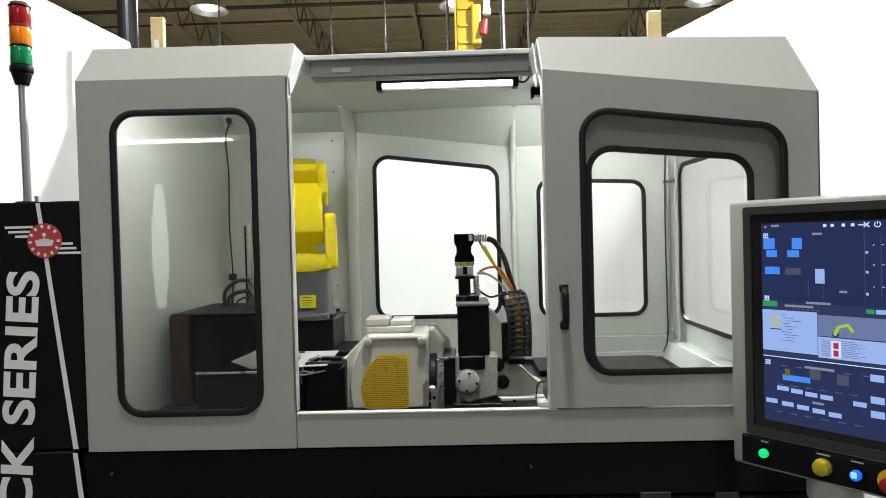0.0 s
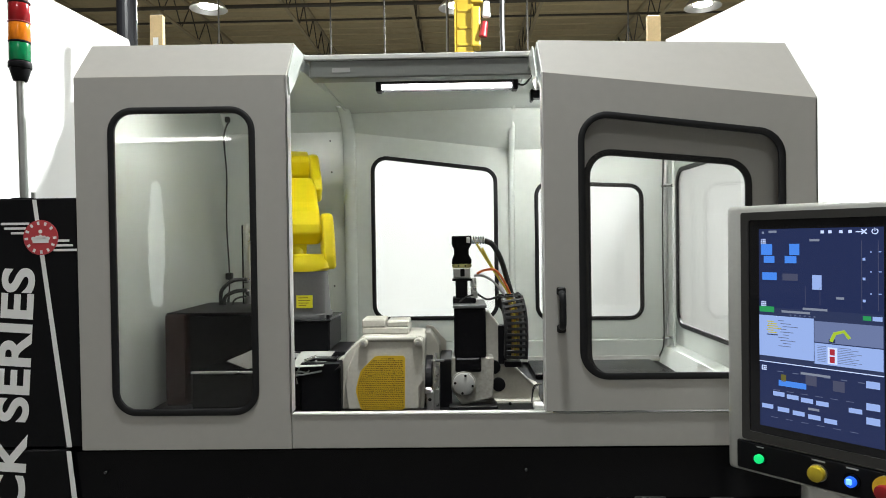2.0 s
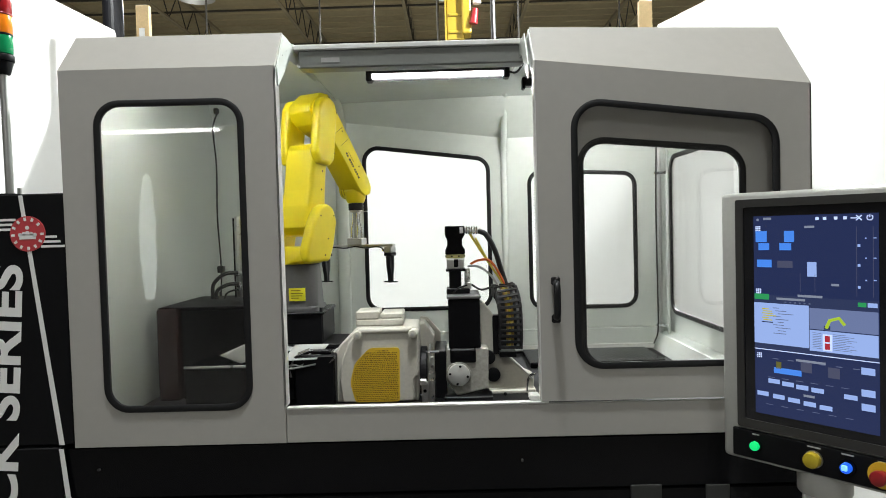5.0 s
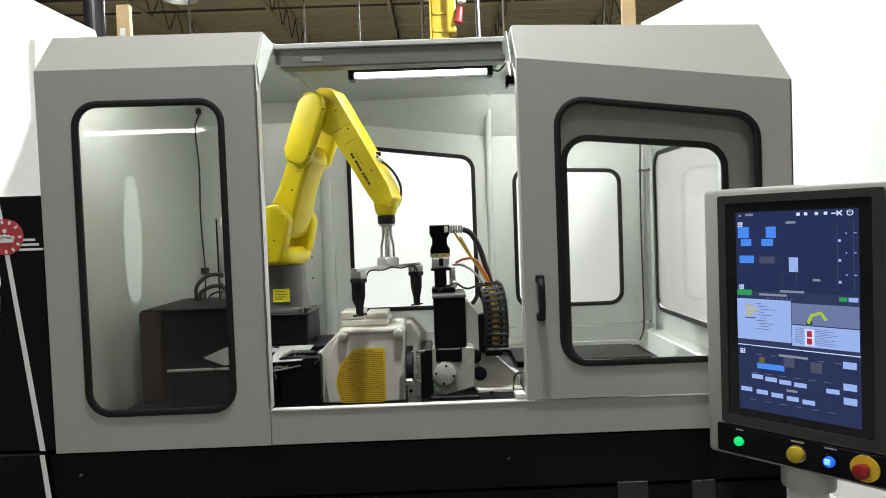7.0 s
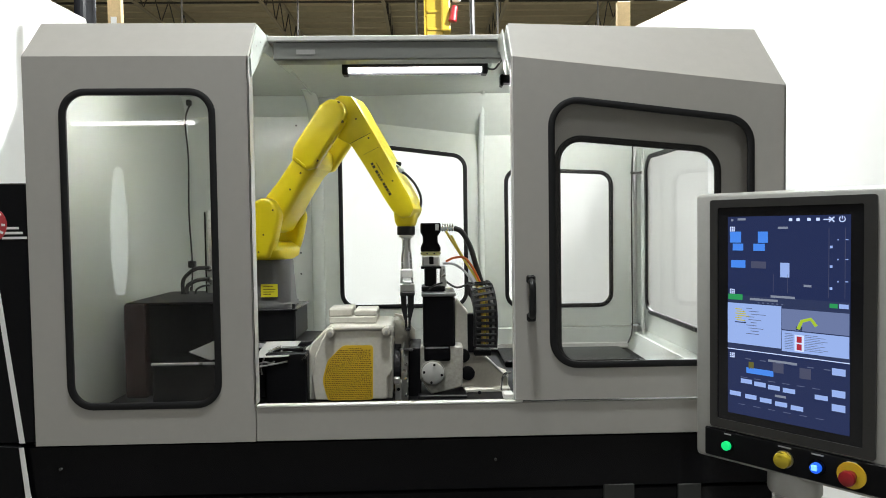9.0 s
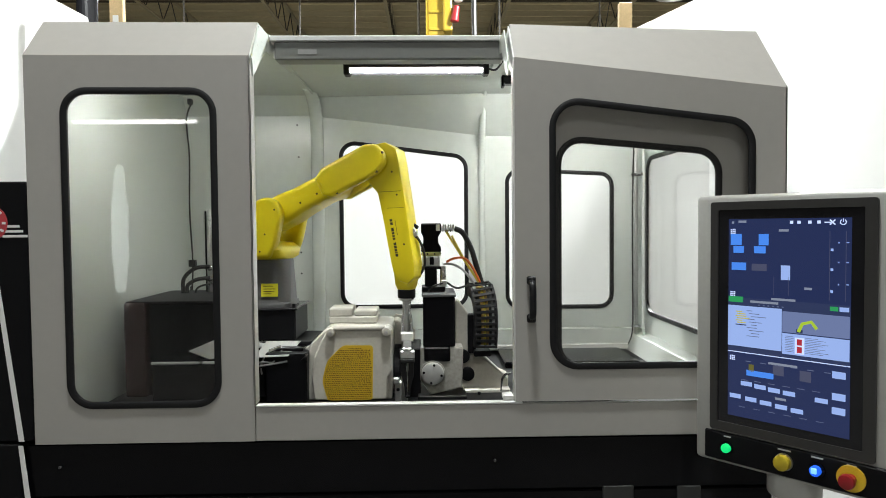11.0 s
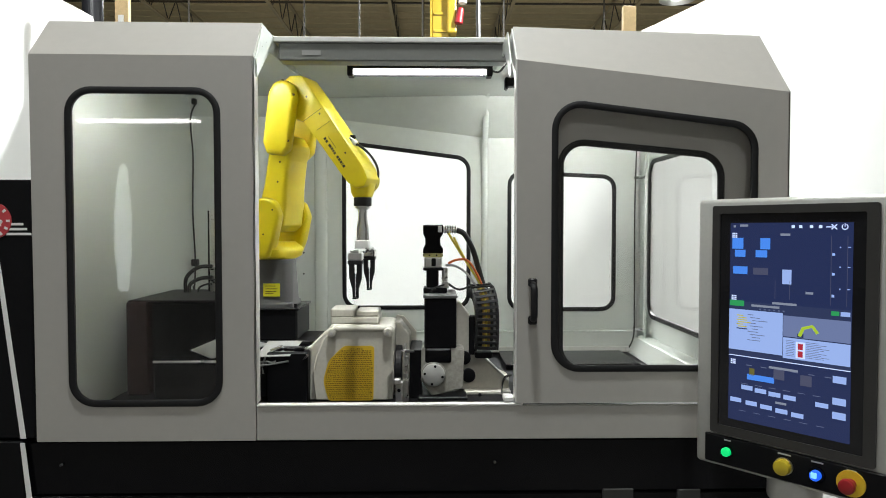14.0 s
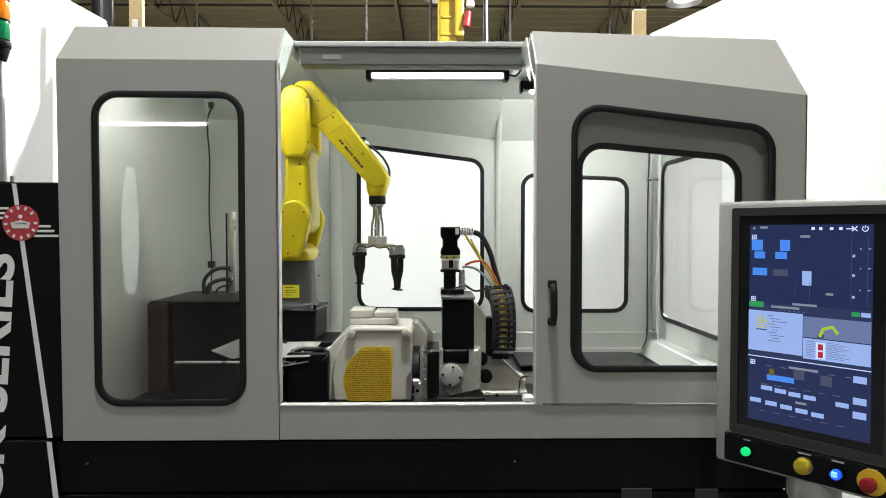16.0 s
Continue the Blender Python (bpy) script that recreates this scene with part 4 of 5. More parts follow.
# ---- left bay: feeder and clutter ----
def feeder():
    f = thing("feeder_cabinet", "glossy black feeder box with a dark maroon side panel", "feeder")
    part("body", box(0.13, 0.44, 0.47, 0.90, 0.92, 1.25, 0.006), M_BLACKGLOSS, f)
    part("maroon_panel", box(0.05, 0.128, 0.45, 0.80, 0.92, 1.255, 0.006), M_MAROON, f, "dark maroon painted panel")
    part("top_lid", box(0.05, 0.44, 0.47, 0.90, 1.252, 1.258, 0.002), M_BLACK, f)
    t = thing("parts_tray", "black tray box in front of the feeder", "tray")
    part("tray_box", box(0.22, 0.52, 0.27, 0.45, 0.92, 1.075, 0.004), M_BLACKGLOSS, t)
    part("tray_rim", box(0.218, 0.522, 0.268, 0.276, 1.072, 1.080, 0.002), M_STEEL, t)
    ch = thing("chute", "bent bright sheet-metal chute over the tray", "chute")
    part("chute_plate", shell([([(0.31, 0.36, 1.10), (0.40, 0.30, 1.083), (0.62, 0.44, 1.115), (0.44, 0.465, 1.15)], (0, 0, -1))], 0.002), M_ALU, ch)
    part("chute_lip", shell([([(0.54, 0.32, 1.083), (0.655, 0.32, 1.086), (0.68, 0.42, 1.12), (0.56, 0.42, 1.12)], (0, 0, -1))], 0.002), M_HMI, ch)
    b = thing("vise_block", "black steel block with a bright edge beside the guard", "steel block")
    part("block", box(0.575, 0.715, 0.33, 0.46, 0.92, 1.095, 0.005), M_BLACK, b)
    part("block_cap", box(0.60, 0.70, 0.35, 0.44, 1.095, 1.108, 0.003), M_BLACKGLOSS, b)
    part("side_lug", box(0.545, 0.575, 0.34, 0.43, 0.94, 1.05, 0.006), M_BLACK, b)
    part("bright_pin", cyl((0.59, 0.335, 1.10), (0.63, 0.335, 1.115), 0.006), M_CHROME, b)
    part("bright_pin", cyl((0.70, 0.325, 1.07), (0.715, 0.325, 1.088), 0.003, seg=8), M_CHROME, b)
    hs = thing("hose_bundle", "thin dull grey hoses looped under the robot pedestal", "hose")
    for pts in ([(0.545, 0.335, 1.058), (0.575, 0.325, 1.066), (0.60, 0.33, 1.062), (0.618, 0.34, 1.085), (0.634, 0.36, 1.108)],
                [(0.53, 0.34, 1.045), (0.56, 0.325, 1.052), (0.59, 0.325, 1.056), (0.65, 0.33, 1.066)],
                [(0.56, 0.38, 1.10), (0.565, 0.36, 1.075), (0.558, 0.345, 1.05), (0.562, 0.34, 1.02)],
                [(0.583, 0.39, 1.10), (0.59, 0.37, 1.08), (0.605, 0.35, 1.063)]):
        part("hose", tube(smooth_path(pts), 0.0032, 7), M_TAG, hs, smooth=60)
    a = thing("air_cylinder", "upright steel air cylinder behind the feeder", "air cylinder", pose(0.245, 0.82, 1.258))
    part("barrel", cyl((0, 0, 0), (0, 0, 0.335), 0.017, bevel=0.002), M_STEEL, a, smooth=40)
    part("rod_side", cyl((-0.022, 0.01, 0.0), (-0.022, 0.01, 0.33), 0.006), M_BLACK, a)
    for z in (0.055, 0.10):
        ft = part("fitting", cyl((0.0, -0.03, z), (0.0, -0.005, z), 0.012, bevel=0.002), M_CHROME, a, smooth=40)
    for i, (x, z) in enumerate(((-0.10, 0.10), (-0.085, 0.055), (-0.05, 0.03))):
        part("hose", tube(smooth_path([(x, -0.05, 0.0), (x + 0.005, -0.05, z * 0.6), (x * 0.5, -0.045, z), (0.0, -0.03, z + 0.004)]), 0.008 if i < 2 else 0.004, 8), M_CABLE, a, smooth=60)
    w = thing("hanging_cable", "thin black cable hanging in the enclosure corner", "cable")
    part("lead", tube(smooth_path([(0.05, 1.19, 2.10), (0.02, 1.2, 2.02), (0.03, 1.2, 1.85), (0.026, 1.2, 1.6), (0.035, 1.2, 1.36), (0.03, 1.19, 1.2), (0.06, 1.1, 1.255)]), 0.004, 6), M_CABLE, w, smooth=60)
    part("plug", box(0.02, 0.05, 1.185, 1.215, 1.34, 1.372, 0.003), M_CABLE, w)
    part("cable_clip", box(0.035, 0.055, 1.17, 1.195, 2.085, 2.112, 0.003), M_CABLE, w)
    cd = thing("conduit", "pale vertical conduit in the enclosure corner with clips", "conduit")
    part("pipe", tube([(2.112, 1.20, 0.96), (2.112, 1.20, 2.0)], 0.009, 10), M_ALU, cd, smooth=60)
    part("pipe", tube([(2.130, 1.14, 0.96), (2.130, 1.14, 2.0)], 0.006, 8), M_INNER, cd, smooth=60)
    part("lead", tube(smooth_path([(2.10, 1.19, 1.95), (2.092, 1.19, 1.6), (2.094, 1.19, 1.2), (2.09, 1.18, 1.02), (2.06, 1.15, 0.96)]), 0.0035, 6), M_CABLE, cd, smooth=60)
    for z in (1.754, 1.04):
        part("clip", box(2.085, 2.14, 1.185, 1.205, z - 0.006, z + 0.006, 0.002), M_CHROME, cd)
        part("clip_screw", cyl((2.132, 1.17, z), (2.132, 1.19, z), 0.008, seg=10), M_CHROME, cd)
    part("plug_top", box(2.07, 2.10, 1.17, 1.2, 1.93, 1.96, 0.003), M_CABLE, cd)
    for x, z in ((0.52, 2.0), (0.525, 1.85), (0.53, 1.4), (0.53, 1.3), (0.63, 1.42), (0.63, 1.32), (0.55, 1.16)):
        s = part("panel_screw", cyl((x, YB - 0.004 - (0.012 if x > XB1 else 0), z), (x, YB - (0.012 if x > XB1 else 0), z), 0.0045, seg=8), M_GREY, enc)


feeder()


# ---- robot ----
RB = Vector((0.546, 0.529, 1.235))
J2Z, L1, L2 = 0.328, 0.418, 0.397
robot = thing("industrial_robot", "yellow six-axis robot arm with a double gripper", "robot arm", pose(*RB))


def capsule(x0, z0, x1, z1, r0, r1, y0, y1, bevel=0.008):
    """A flat rounded link in the xz plane between two centres."""
    p, q = Vector((x0, z0)), Vector((x1, z1))
    a = math.atan2(q.y - p.y, q.x - p.x)
    pts = [(q.x + r1 * math.cos(a + t), q.y + r1 * math.sin(a + t)) for t in [math.pi * (k / 14 - 0.5) for k in range(15)]]
    pts += [(p.x + r0 * math.cos(a + t), p.y + r0 * math.sin(a + t)) for t in [math.pi * (k / 14 + 0.5) for k in range(15)]]
    return plate(pts, y0, y1, bevel=bevel)


def round_bevel(bm, off, seg=3):
    es = [e for e in bm.edges if len(e.link_faces) == 2 and e.calc_face_angle(0) > 0.55]
    bmesh.ops.bevel(bm, geom=es, offset=off, segments=seg, affect="EDGES", profile=0.55)
    return bm


def rring(bm, w, d, z, r, cx=0.0, cy=0.0, n=6):
    return [bm.verts.new((cx + u, cy + v, z)) for u, v in rounded([(-w, -d), (w, -d), (w, d), (-w, d)], r, n)]


def loft(sections):
    bm = bmesh.new()
    rings = [rring(bm, *s) for s in sections]
    for A, B in zip(rings, rings[1:]):
        for k in range(len(A)):
            bm.faces.new((A[k], A[(k + 1) % len(A)], B[(k + 1) % len(A)], B[k]))
    bm.faces.new(rings[0][::-1])
    bm.faces.new(rings[-1])
    bmesh.ops.recalc_face_normals(bm, faces=bm.faces)
    return bm


part("base_casting", loft([(0.094, 0.092, 0.0, 0.02), (0.094, 0.092, 0.014, 0.02), (0.091, 0.090, 0.018, 0.04), (0.087, 0.088, 0.165, 0.07), (0.085, 0.086, 0.170, 0.07)]), M_GREY, robot, "dark grey cast base", smooth=45)
st = part("sticker", plate([(-0.006, 0.040), (0.053, 0.040), (0.053, 0.086), (-0.006, 0.086)], -0.0935, -0.0925), M_STICKER, robot, "yellow warning sticker")
for z, x1 in ((0.076, 0.036), (0.066, 0.044), (0.057, 0.040), (0.049, 0.03)):
    part("sticker_line", plate([(0.002, z), (x1, z), (x1, z + 0.0022), (0.002, z + 0.0022)], -0.0940, -0.0936), M_PRINT, st)
part("base_tag", plate([(-0.065, 0.06), (-0.04, 0.06), (-0.04, 0.09), (-0.065, 0.09)], -0.0915, -0.0895), M_WHITE, robot)

turret = part("turret", loft([(0.086, 0.090, 0.171, 0.075), (0.088, 0.100, 0.182, 0.05, 0.004), (0.080, 0.108, 0.205, 0.04, 0.010), (0.062, 0.106, 0.224, 0.03, 0.010), (0.048, 0.098, 0.233, 0.025, 0.01)]), M_YELLOW, robot, smooth=45)
for s in (-1, 1):
    y0, y1 = sorted((s * 0.072, s * 0.117))
    fork = plate(rounded([(-0.070, 0.176), (0.062, 0.176), (0.088, 0.235), (0.110, J2Z), (0.088, J2Z + 0.048), (0.05, J2Z + 0.066), (0.012, J2Z + 0.048), (-0.022, J2Z), (-0.066, 0.225)], [0.02, 0.02, 0.03, 0.05, 0.036, 0.05, 0.036, 0.04, 0.03], 5), y0, y1)
    part("fork", round_bevel(fork, 0.014, 4), M_YELLOW, turret, smooth=50)
    for x, z in ((0.088, 0.345), (0.012, 0.345), (0.03, 0.20), (0.05, 0.26)):
        part("fork_screw", cyl((x, s * 0.1155, z), (x, s * 0.1178, z), 0.0033, seg=10), M_SEAM, turret)
part("rear_mark", capsule(-0.03, 0.195, -0.03, 0.205, 0.014, 0.014, -0.014, 0.014, 0.003), M_YELLOW, turret, smooth=40)

upper = part("upper_arm", round_bevel(plate(rounded([(-0.050, -0.030), (-0.028, -0.058), (0.028, -0.058), (0.050, -0.030), (0.050, 0.05), (0.044, 0.11), (0.042, 0.20), (0.050, 0.235), (0.046, 0.255), (0.020, 0.288), (-0.036, 0.288), (-0.046, 0.262), (-0.046, 0.20), (-0.048, 0.11), (-0.056, 0.05)], 0.016, 4), -0.070, 0.070), 0.020, 4), M_YELLOW, robot, smooth=50)
for s in (-1, 1):
    y0, y1 = sorted((s * 0.055, s * 0.096))
    cov = plate(rounded([(-0.034, 0.212), (0.030, 0.212), (0.053, 0.238), (0.054, L1), (0.038, L1 + 0.040), (0.0, L1 + 0.058), (-0.038, L1 + 0.042), (-0.055, L1 + 0.005), (-0.055, 0.25)], [0.012, 0.012, 0.02, 0.04, 0.03, 0.04, 0.03, 0.03, 0.02], 5), y0, y1)
    part("elbow_cover", round_bevel(cov, 0.016, 4), M_YELLOW, upper, smooth=50)
    part("pivot_boss", cyl((0, s * 0.069, 0), (0, s * 0.0715, 0), 0.052, seg=28), M_YELLOW, upper, smooth=40)
    for x, z in ((0.047, 0.265), (0.047, L1 + 0.005), (0.0, L1 + 0.05)):
        part("cover_screw", cyl((x, s * 0.084, z), (x, s * 0.0925, z), 0.005, seg=8), M_SEAM, upper)
    for z in (0.12, 0.19):
        part("arm_screw", cyl((0.012, s * 0.0695, z), (0.012, s * 0.0708, z), 0.004, seg=8), M_SEAM, upper)

fore = part("forearm", round_bevel(plate(rounded([(-0.054, -0.028), (-0.034, -0.050), (0.022, -0.050), (0.062, -0.034), (0.112, -0.004), (0.20, 0.0), (0.345, 0.002), (0.385, 0.004), (0.420, 0.018), (0.436, 0.048), (0.420, 0.074), (0.375, 0.084), (0.19, 0.088), (0.02, 0.090), (-0.024, 0.088), (-0.054, 0.052)], 0.014, 4), -0.053, 0.053), 0.007, 2), M_YELLOW, robot, smooth=30)
part("wrist_cap", cyl((L2, 0.020, 0.035), (L2, 0.058, 0.035), 0.040, seg=36, bevel=0.006), M_YELLOW, fore, smooth=40)
for y in (0.030, 0.043):
    part("cap_seam", cyl((L2, y, 0.035), (L2, y + 0.0018, 0.035), 0.0405, seg=36), M_SEAM, fore, smooth=40)
part("elbow_ring", cyl((0, -0.056, 0), (0, 0.056, 0), 0.049, seg=36), M_YELLOW, fore, smooth=40)
for s in (-1, 1):
    a_, b_ = sorted((s * 0.0532, s * 0.0537))
    part("seam", plate([(0.108, -0.004), (0.1095, -0.004), (0.1205, 0.080), (0.119, 0.080)], a_, b_), M_SEAM, fore)
    part("seam", plate([(0.168, 0.020), (0.169, 0.020), (0.177, 0.080), (0.176, 0.080)], a_, b_), M_SEAM, fore)
    bm = bmesh.new()
    x = 0.208
    for w in (0.011, 0.012, 0.0, 0.015, 0.010, 0.009, 0.010, 0.0, 0.011, 0.011, 0.011, 0.006, 0.012):
        if w:
            box(x, x + w - 0.0028, a_, b_ + 0.0002, 0.024, 0.033, 0, bm=bm)
        x += w or 0.007
    part("marking", bm, M_INK, fore, "row of dark printed bars")
    part("marking_line", box(0.215, 0.265, a_, b_, 0.042, 0.0435, 0), M_PRINT, fore)
    for x, z in ((0.13, 0.064), (0.30, 0.060), (0.05, 0.06)):
        part("arm_screw", cyl((x, s * 0.0528, z), (x, s * 0.0542, z), 0.0035, seg=8), M_SEAM, fore)
part("forearm_lead", tube(smooth_path([(0.27, 0.0, 0.080), (0.29, 0.01, 0.096), (0.34, 0.03, 0.102), (0.39, 0.04, 0.09), (0.425, 0.04, 0.055), (0.435, 0.03, 0.015)]), 0.0045, 8), M_CABLE, fore, "black air line", smooth=60)
part("lead_plug", cyl((0.25, 0, 0.08), (0.28, 0, 0.09), 0.012, bevel=0.003), M_STEEL, fore, smooth=40)
part("lead_plug", cyl((0.235, 0.02, 0.08), (0.25, 0.02, 0.098), 0.007, bevel=0.002), M_BLACK, fore, smooth=40)
wrist = part("wrist", round_bevel(loft([(0.030, 0.034, -0.058, 0.028), (0.036, 0.04, -0.04, 0.03), (0.040, 0.042, 0.0, 0.03), (0.034, 0.04, 0.036, 0.03)]), 0.004, 2), M_YELLOW, robot, smooth=45)
part("flange", cyl((0, 0, -0.058), (0, 0, -0.088), 0.031, seg=32, bevel=0.003), M_RUBBER, wrist, "black tool flange", smooth=40)
part("flange_ring", cyl((0, 0, -0.088), (0, 0, -0.096), 0.026, seg=32, bevel=0.002), M_STEEL, wrist, smooth=40)

BAR = 0.155
grip = part("gripper", box(-0.036, 0.036, -0.022, 0.022, -0.235, -0.205, 0.003), M_TURNED, robot, "pale metal block of the double gripper")
nk = part("neck", loft([(0.020, 0.020, -0.096, 0.018), (0.012, 0.012, -0.108, 0.011), (0.007, 0.007, -0.135, 0.006), (0.009, 0.009, -0.165, 0.008), (0.010, 0.010, -0.206, 0.009)]), M_ALU, grip, "turned aluminium neck", smooth=45)
for a in (45, 135, 225, 315):
    c, s = math.cos(radians(a)), math.sin(radians(a))
    part("neck_rod", tube([(0.014 * c, 0.014 * s, -0.098), (0.014 * c, 0.014 * s, -0.135), (0.021 * c, 0.021 * s, -0.165), (0.021 * c, 0.021 * s, -0.206)], 0.0045, 8), M_CHROME, nk, smooth=60)
part("index_pin", tube([(0.02, 0, -0.094), (0.055, 0.0, -0.094)], 0.0015, 5), M_STEEL, grip)
part("bar", box(-BAR - 0.02, BAR + 0.02, -0.014, 0.014, -0.243, -0.233, 0.002), M_ALU, grip, "flat aluminium bar")
for s in (-1, 1):
    part("air_line", tube(smooth_path([(0.0, -0.016, -0.24), (s * 0.05, -0.018, -0.247), (s * 0.10, -0.018, -0.243), (s * (BAR - 0.025), -0.02, -0.250), (s * (BAR - 0.012), -0.018, -0.275)]), 0.0028, 6), M_CABLE, grip, smooth=60)
    jaw = part("gripper_body", box(s * BAR - 0.016, s * BAR + 0.016, -0.024, 0.024, -0.268, -0.243, 0.003), M_ALU, grip)
    part("jaw_slide", box(s * BAR - 0.018, s * BAR + 0.018, -0.024, 0.024, -0.282, -0.268, 0.003), M_RUBBER, jaw)
    part("port", cyl((s * (BAR - 0.03), -0.01, -0.258), (s * (BAR - 0.015), -0.01, -0.258), 0.005, seg=10), M_CHROME, jaw)
    for k in (-1, 1):
        fin = plate(rounded([(k * 0.0045, -0.282), (k * 0.021, -0.282), (k * 0.020, -0.325), (k * 0.0100, -0.362), (k * 0.0085, -0.393), (k * 0.0018, -0.393), (k * 0.0018, -0.315), (k * 0.0045, -0.309)][::k], 0.0012, 2), s * BAR - 0.009, s * BAR + 0.009, plane="yz", bevel=0.001)
        part("finger", fin, M_RUBBER, jaw, "black tapered gripper finger")
    part("foot_pad", box(s * BAR - 0.03, s * BAR + 0.03, -0.006, 0.006, -0.392, -0.387, 0.001), M_RUBBER, jaw)

ped = thing("robot_pedestal", "black pedestal box under the robot", "pedestal")
part("pedestal_box", box(0.445, 0.662, 0.42, 0.66, 1.12, 1.232, 0.006), M_BLACK, ped)
part("pedestal_lid", box(0.44, 0.668, 0.415, 0.665, 1.226, 1.235, 0.003), M_BLACKGLOSS, ped)
part("pedestal_post", box(0.48, 0.63, 0.50, 0.64, 0.92, 1.12, 0.006), M_BLACK, ped)
part("shelf", box(0.44, 0.72, 0.42, 0.66, 1.10, 1.118, 0.003), M_BLACK, ped)
part("shelf_bolt", cyl((0.655, 0.43, 1.235), (0.655, 0.43, 1.25), 0.006, seg=8), M_BLACK, ped)


# ---- operator panel ----
HM = pose(1.915, -0.247, 1.522, 0, 0, -50)
hmi = thing("operator_panel", "silver operator panel with a tall touch screen and push buttons", "operator panel", HM)
part("housing", box(-0.112, 0.350, 0.004, 0.075, -0.630, 0.070, 0.012, 3), M_HMI, hmi, smooth=40)
part("bezel", plate(rounded([(-0.068, -0.540), (0.312, -0.540), (0.312, 0.052), (-0.068, 0.052)], 0.006, 3), -0.004, 0.006, [rounded([(-0.048, -0.517), (0.287, -0.517), (0.287, 0.032), (-0.048, 0.032)], 0.004, 3)]), M_BEZEL, hmi)
part("screen_glass", box(-0.049, 0.288, 0.0, 0.006, -0.518, 0.033, 0), M_SCREEN, hmi, "glossy black screen glass")


def glow(name, colour, k):
    return mat(name, (0.01, 0.01, 0.012), 0.08, vary=0, emit=colour, strength=k)


G_NAVY, G_BLUE, G_PALE = glow("screen_navy", (0.028, 0.048, 0.17), 0.50), glow("screen_blue", (0.07, 0.28, 0.95), 0.9), glow("screen_pale", (0.33, 0.47, 0.88), 0.95)
G_DARK, G_GREEN, G_RED, G_YEL = glow("screen_slate", (0.030, 0.045, 0.12), 0.8), glow("screen_green", (0.03, 0.4, 0.12), 0.8), glow("screen_red", (0.5, 0.03, 0.05), 0.8), glow("screen_yellow", (0.65, 0.6, 0.05), 0.8)
G_DIMT = glow("screen_dim_text", (0.13, 0.16, 0.28), 0.8)
G_WHITE = glow("screen_white", (0.55, 0.65, 0.95), 1.2)
scr = part("display", box(-0.021, 0.260, -0.0012, -0.0002, -0.496, 0.008, 0), G_NAVY, hmi, "lit touch screen with dark blue pages")


def ui(u, v, w, h, m, name="button", lift=0.0):
    """A patch of the picture on the screen; u and v from its upper left corner as fractions."""
    x0, x1 = -0.021 + 0.281 * u, -0.021 + 0.281 * (u + w)
    z1, z0 = 0.008 - 0.504 * v, 0.008 - 0.504 * (v + h)
    return part(name, box(x0, x1, -0.0018 - lift, -0.0013 - lift, z0, z1, 0), m, scr)


ui(0.0, 0.395, 1.0, 0.27, G_DARK, "page")
ui(0.0, 0.435, 0.47, 0.205, G_PALE, "page", 0.0006)
ui(0.475, 0.445, 0.52, 0.10, glow("screen_grey_blue", (0.16, 0.21, 0.40), 0.9), "page", 0.0006)
ui(0.475, 0.55, 0.52, 0.10, G_PALE, "page", 0.0006)
ui(0.0, 0.668, 1.0, 0.004, G_WHITE, "divider", 0.0006)
for u, v, w, h in ((0.02, 0.075, 0.10, 0.055), (0.27, 0.075, 0.085, 0.055), (0.045, 0.135, 0.095, 0.035), (0.23, 0.135, 0.10, 0.035), (0.03, 0.218, 0.13, 0.038), (0.17, 0.755, 0.235, 0.028)):
    ui(u, v, w, h, G_BLUE, "button", 0.0006)
ui(0.46, 0.225, 0.075, 0.07, G_PALE, "button", 0.0006)
for u, v in ((0.12, 0.815), (0.24, 0.82), (0.36, 0.825), (0.485, 0.828), (0.02, 0.885), (0.16, 0.89), (0.29, 0.895), (0.42, 0.90), (0.55, 0.905), (0.74, 0.835), (0.87, 0.70), (0.87, 0.80), (0.87, 0.865)):
    ui(u, v, 0.10, 0.022 if u < 0.8 else 0.032, G_PALE, "button", 0.0006)
for u in (0.53, 0.59, 0.675, 0.745):
    ui(u, 0.012, 0.026, 0.014, G_WHITE, "icon", 0.0006)
ui(0.80, 0.018, 0.05, 0.005, G_WHITE, "icon", 0.0006)
for ang in (45, -45):
    o = part("icon", box(-0.008, 0.008, -0.0024, -0.0019, -0.0013, 0.0013, 0), G_WHITE, scr)
    o.matrix_basis = Matrix.Translation((0.235 - 0.014, 0, 0.008 - 0.504 * 0.02)) @ Matrix.Rotation(radians(ang), 4, "Y")
bm = tube([(0.243 + 0.006 * math.cos(a), -0.0022, -0.002 + 0.006 * math.sin(a)) for a in [radians(120 + 300 * k / 14) for k in range(15)]], 0.001, 4)
box(0.2423, 0.2437, -0.0026, -0.002, -0.002, 0.006, 0, bm=bm)
part("icon", bm, G_WHITE, scr)
for v in (0.05, 0.365, 0.69):
    bm = bmesh.new()
    for i in range(3):
        for j in range(3):
            x, z = -0.021 + 0.281 * 0.02 + i * 0.0045, 0.008 - 0.504 * v - j * 0.0045
            box(x, x + 0.0032, -0.0025, -0.0019, z - 0.0032, z, 0, bm=bm)
    part("menu_icon", bm, G_WHITE, scr)
for u, v, w in ((0.44, 0.052, 0.08), (0.38, 0.385, 0.20), (0.36, 0.70, 0.24), (0.2, 0.405, 0.24), (0.65, 0.325, 0.06), (0.42, 0.868, 0.09), (0.03, 0.012, 0.02), (0.09, 0.008, 0.07)):
    ui(u, v, w, 0.011, glow("screen_text", (0.28, 0.32, 0.42), 0.8), "text_bar", 0.0006)
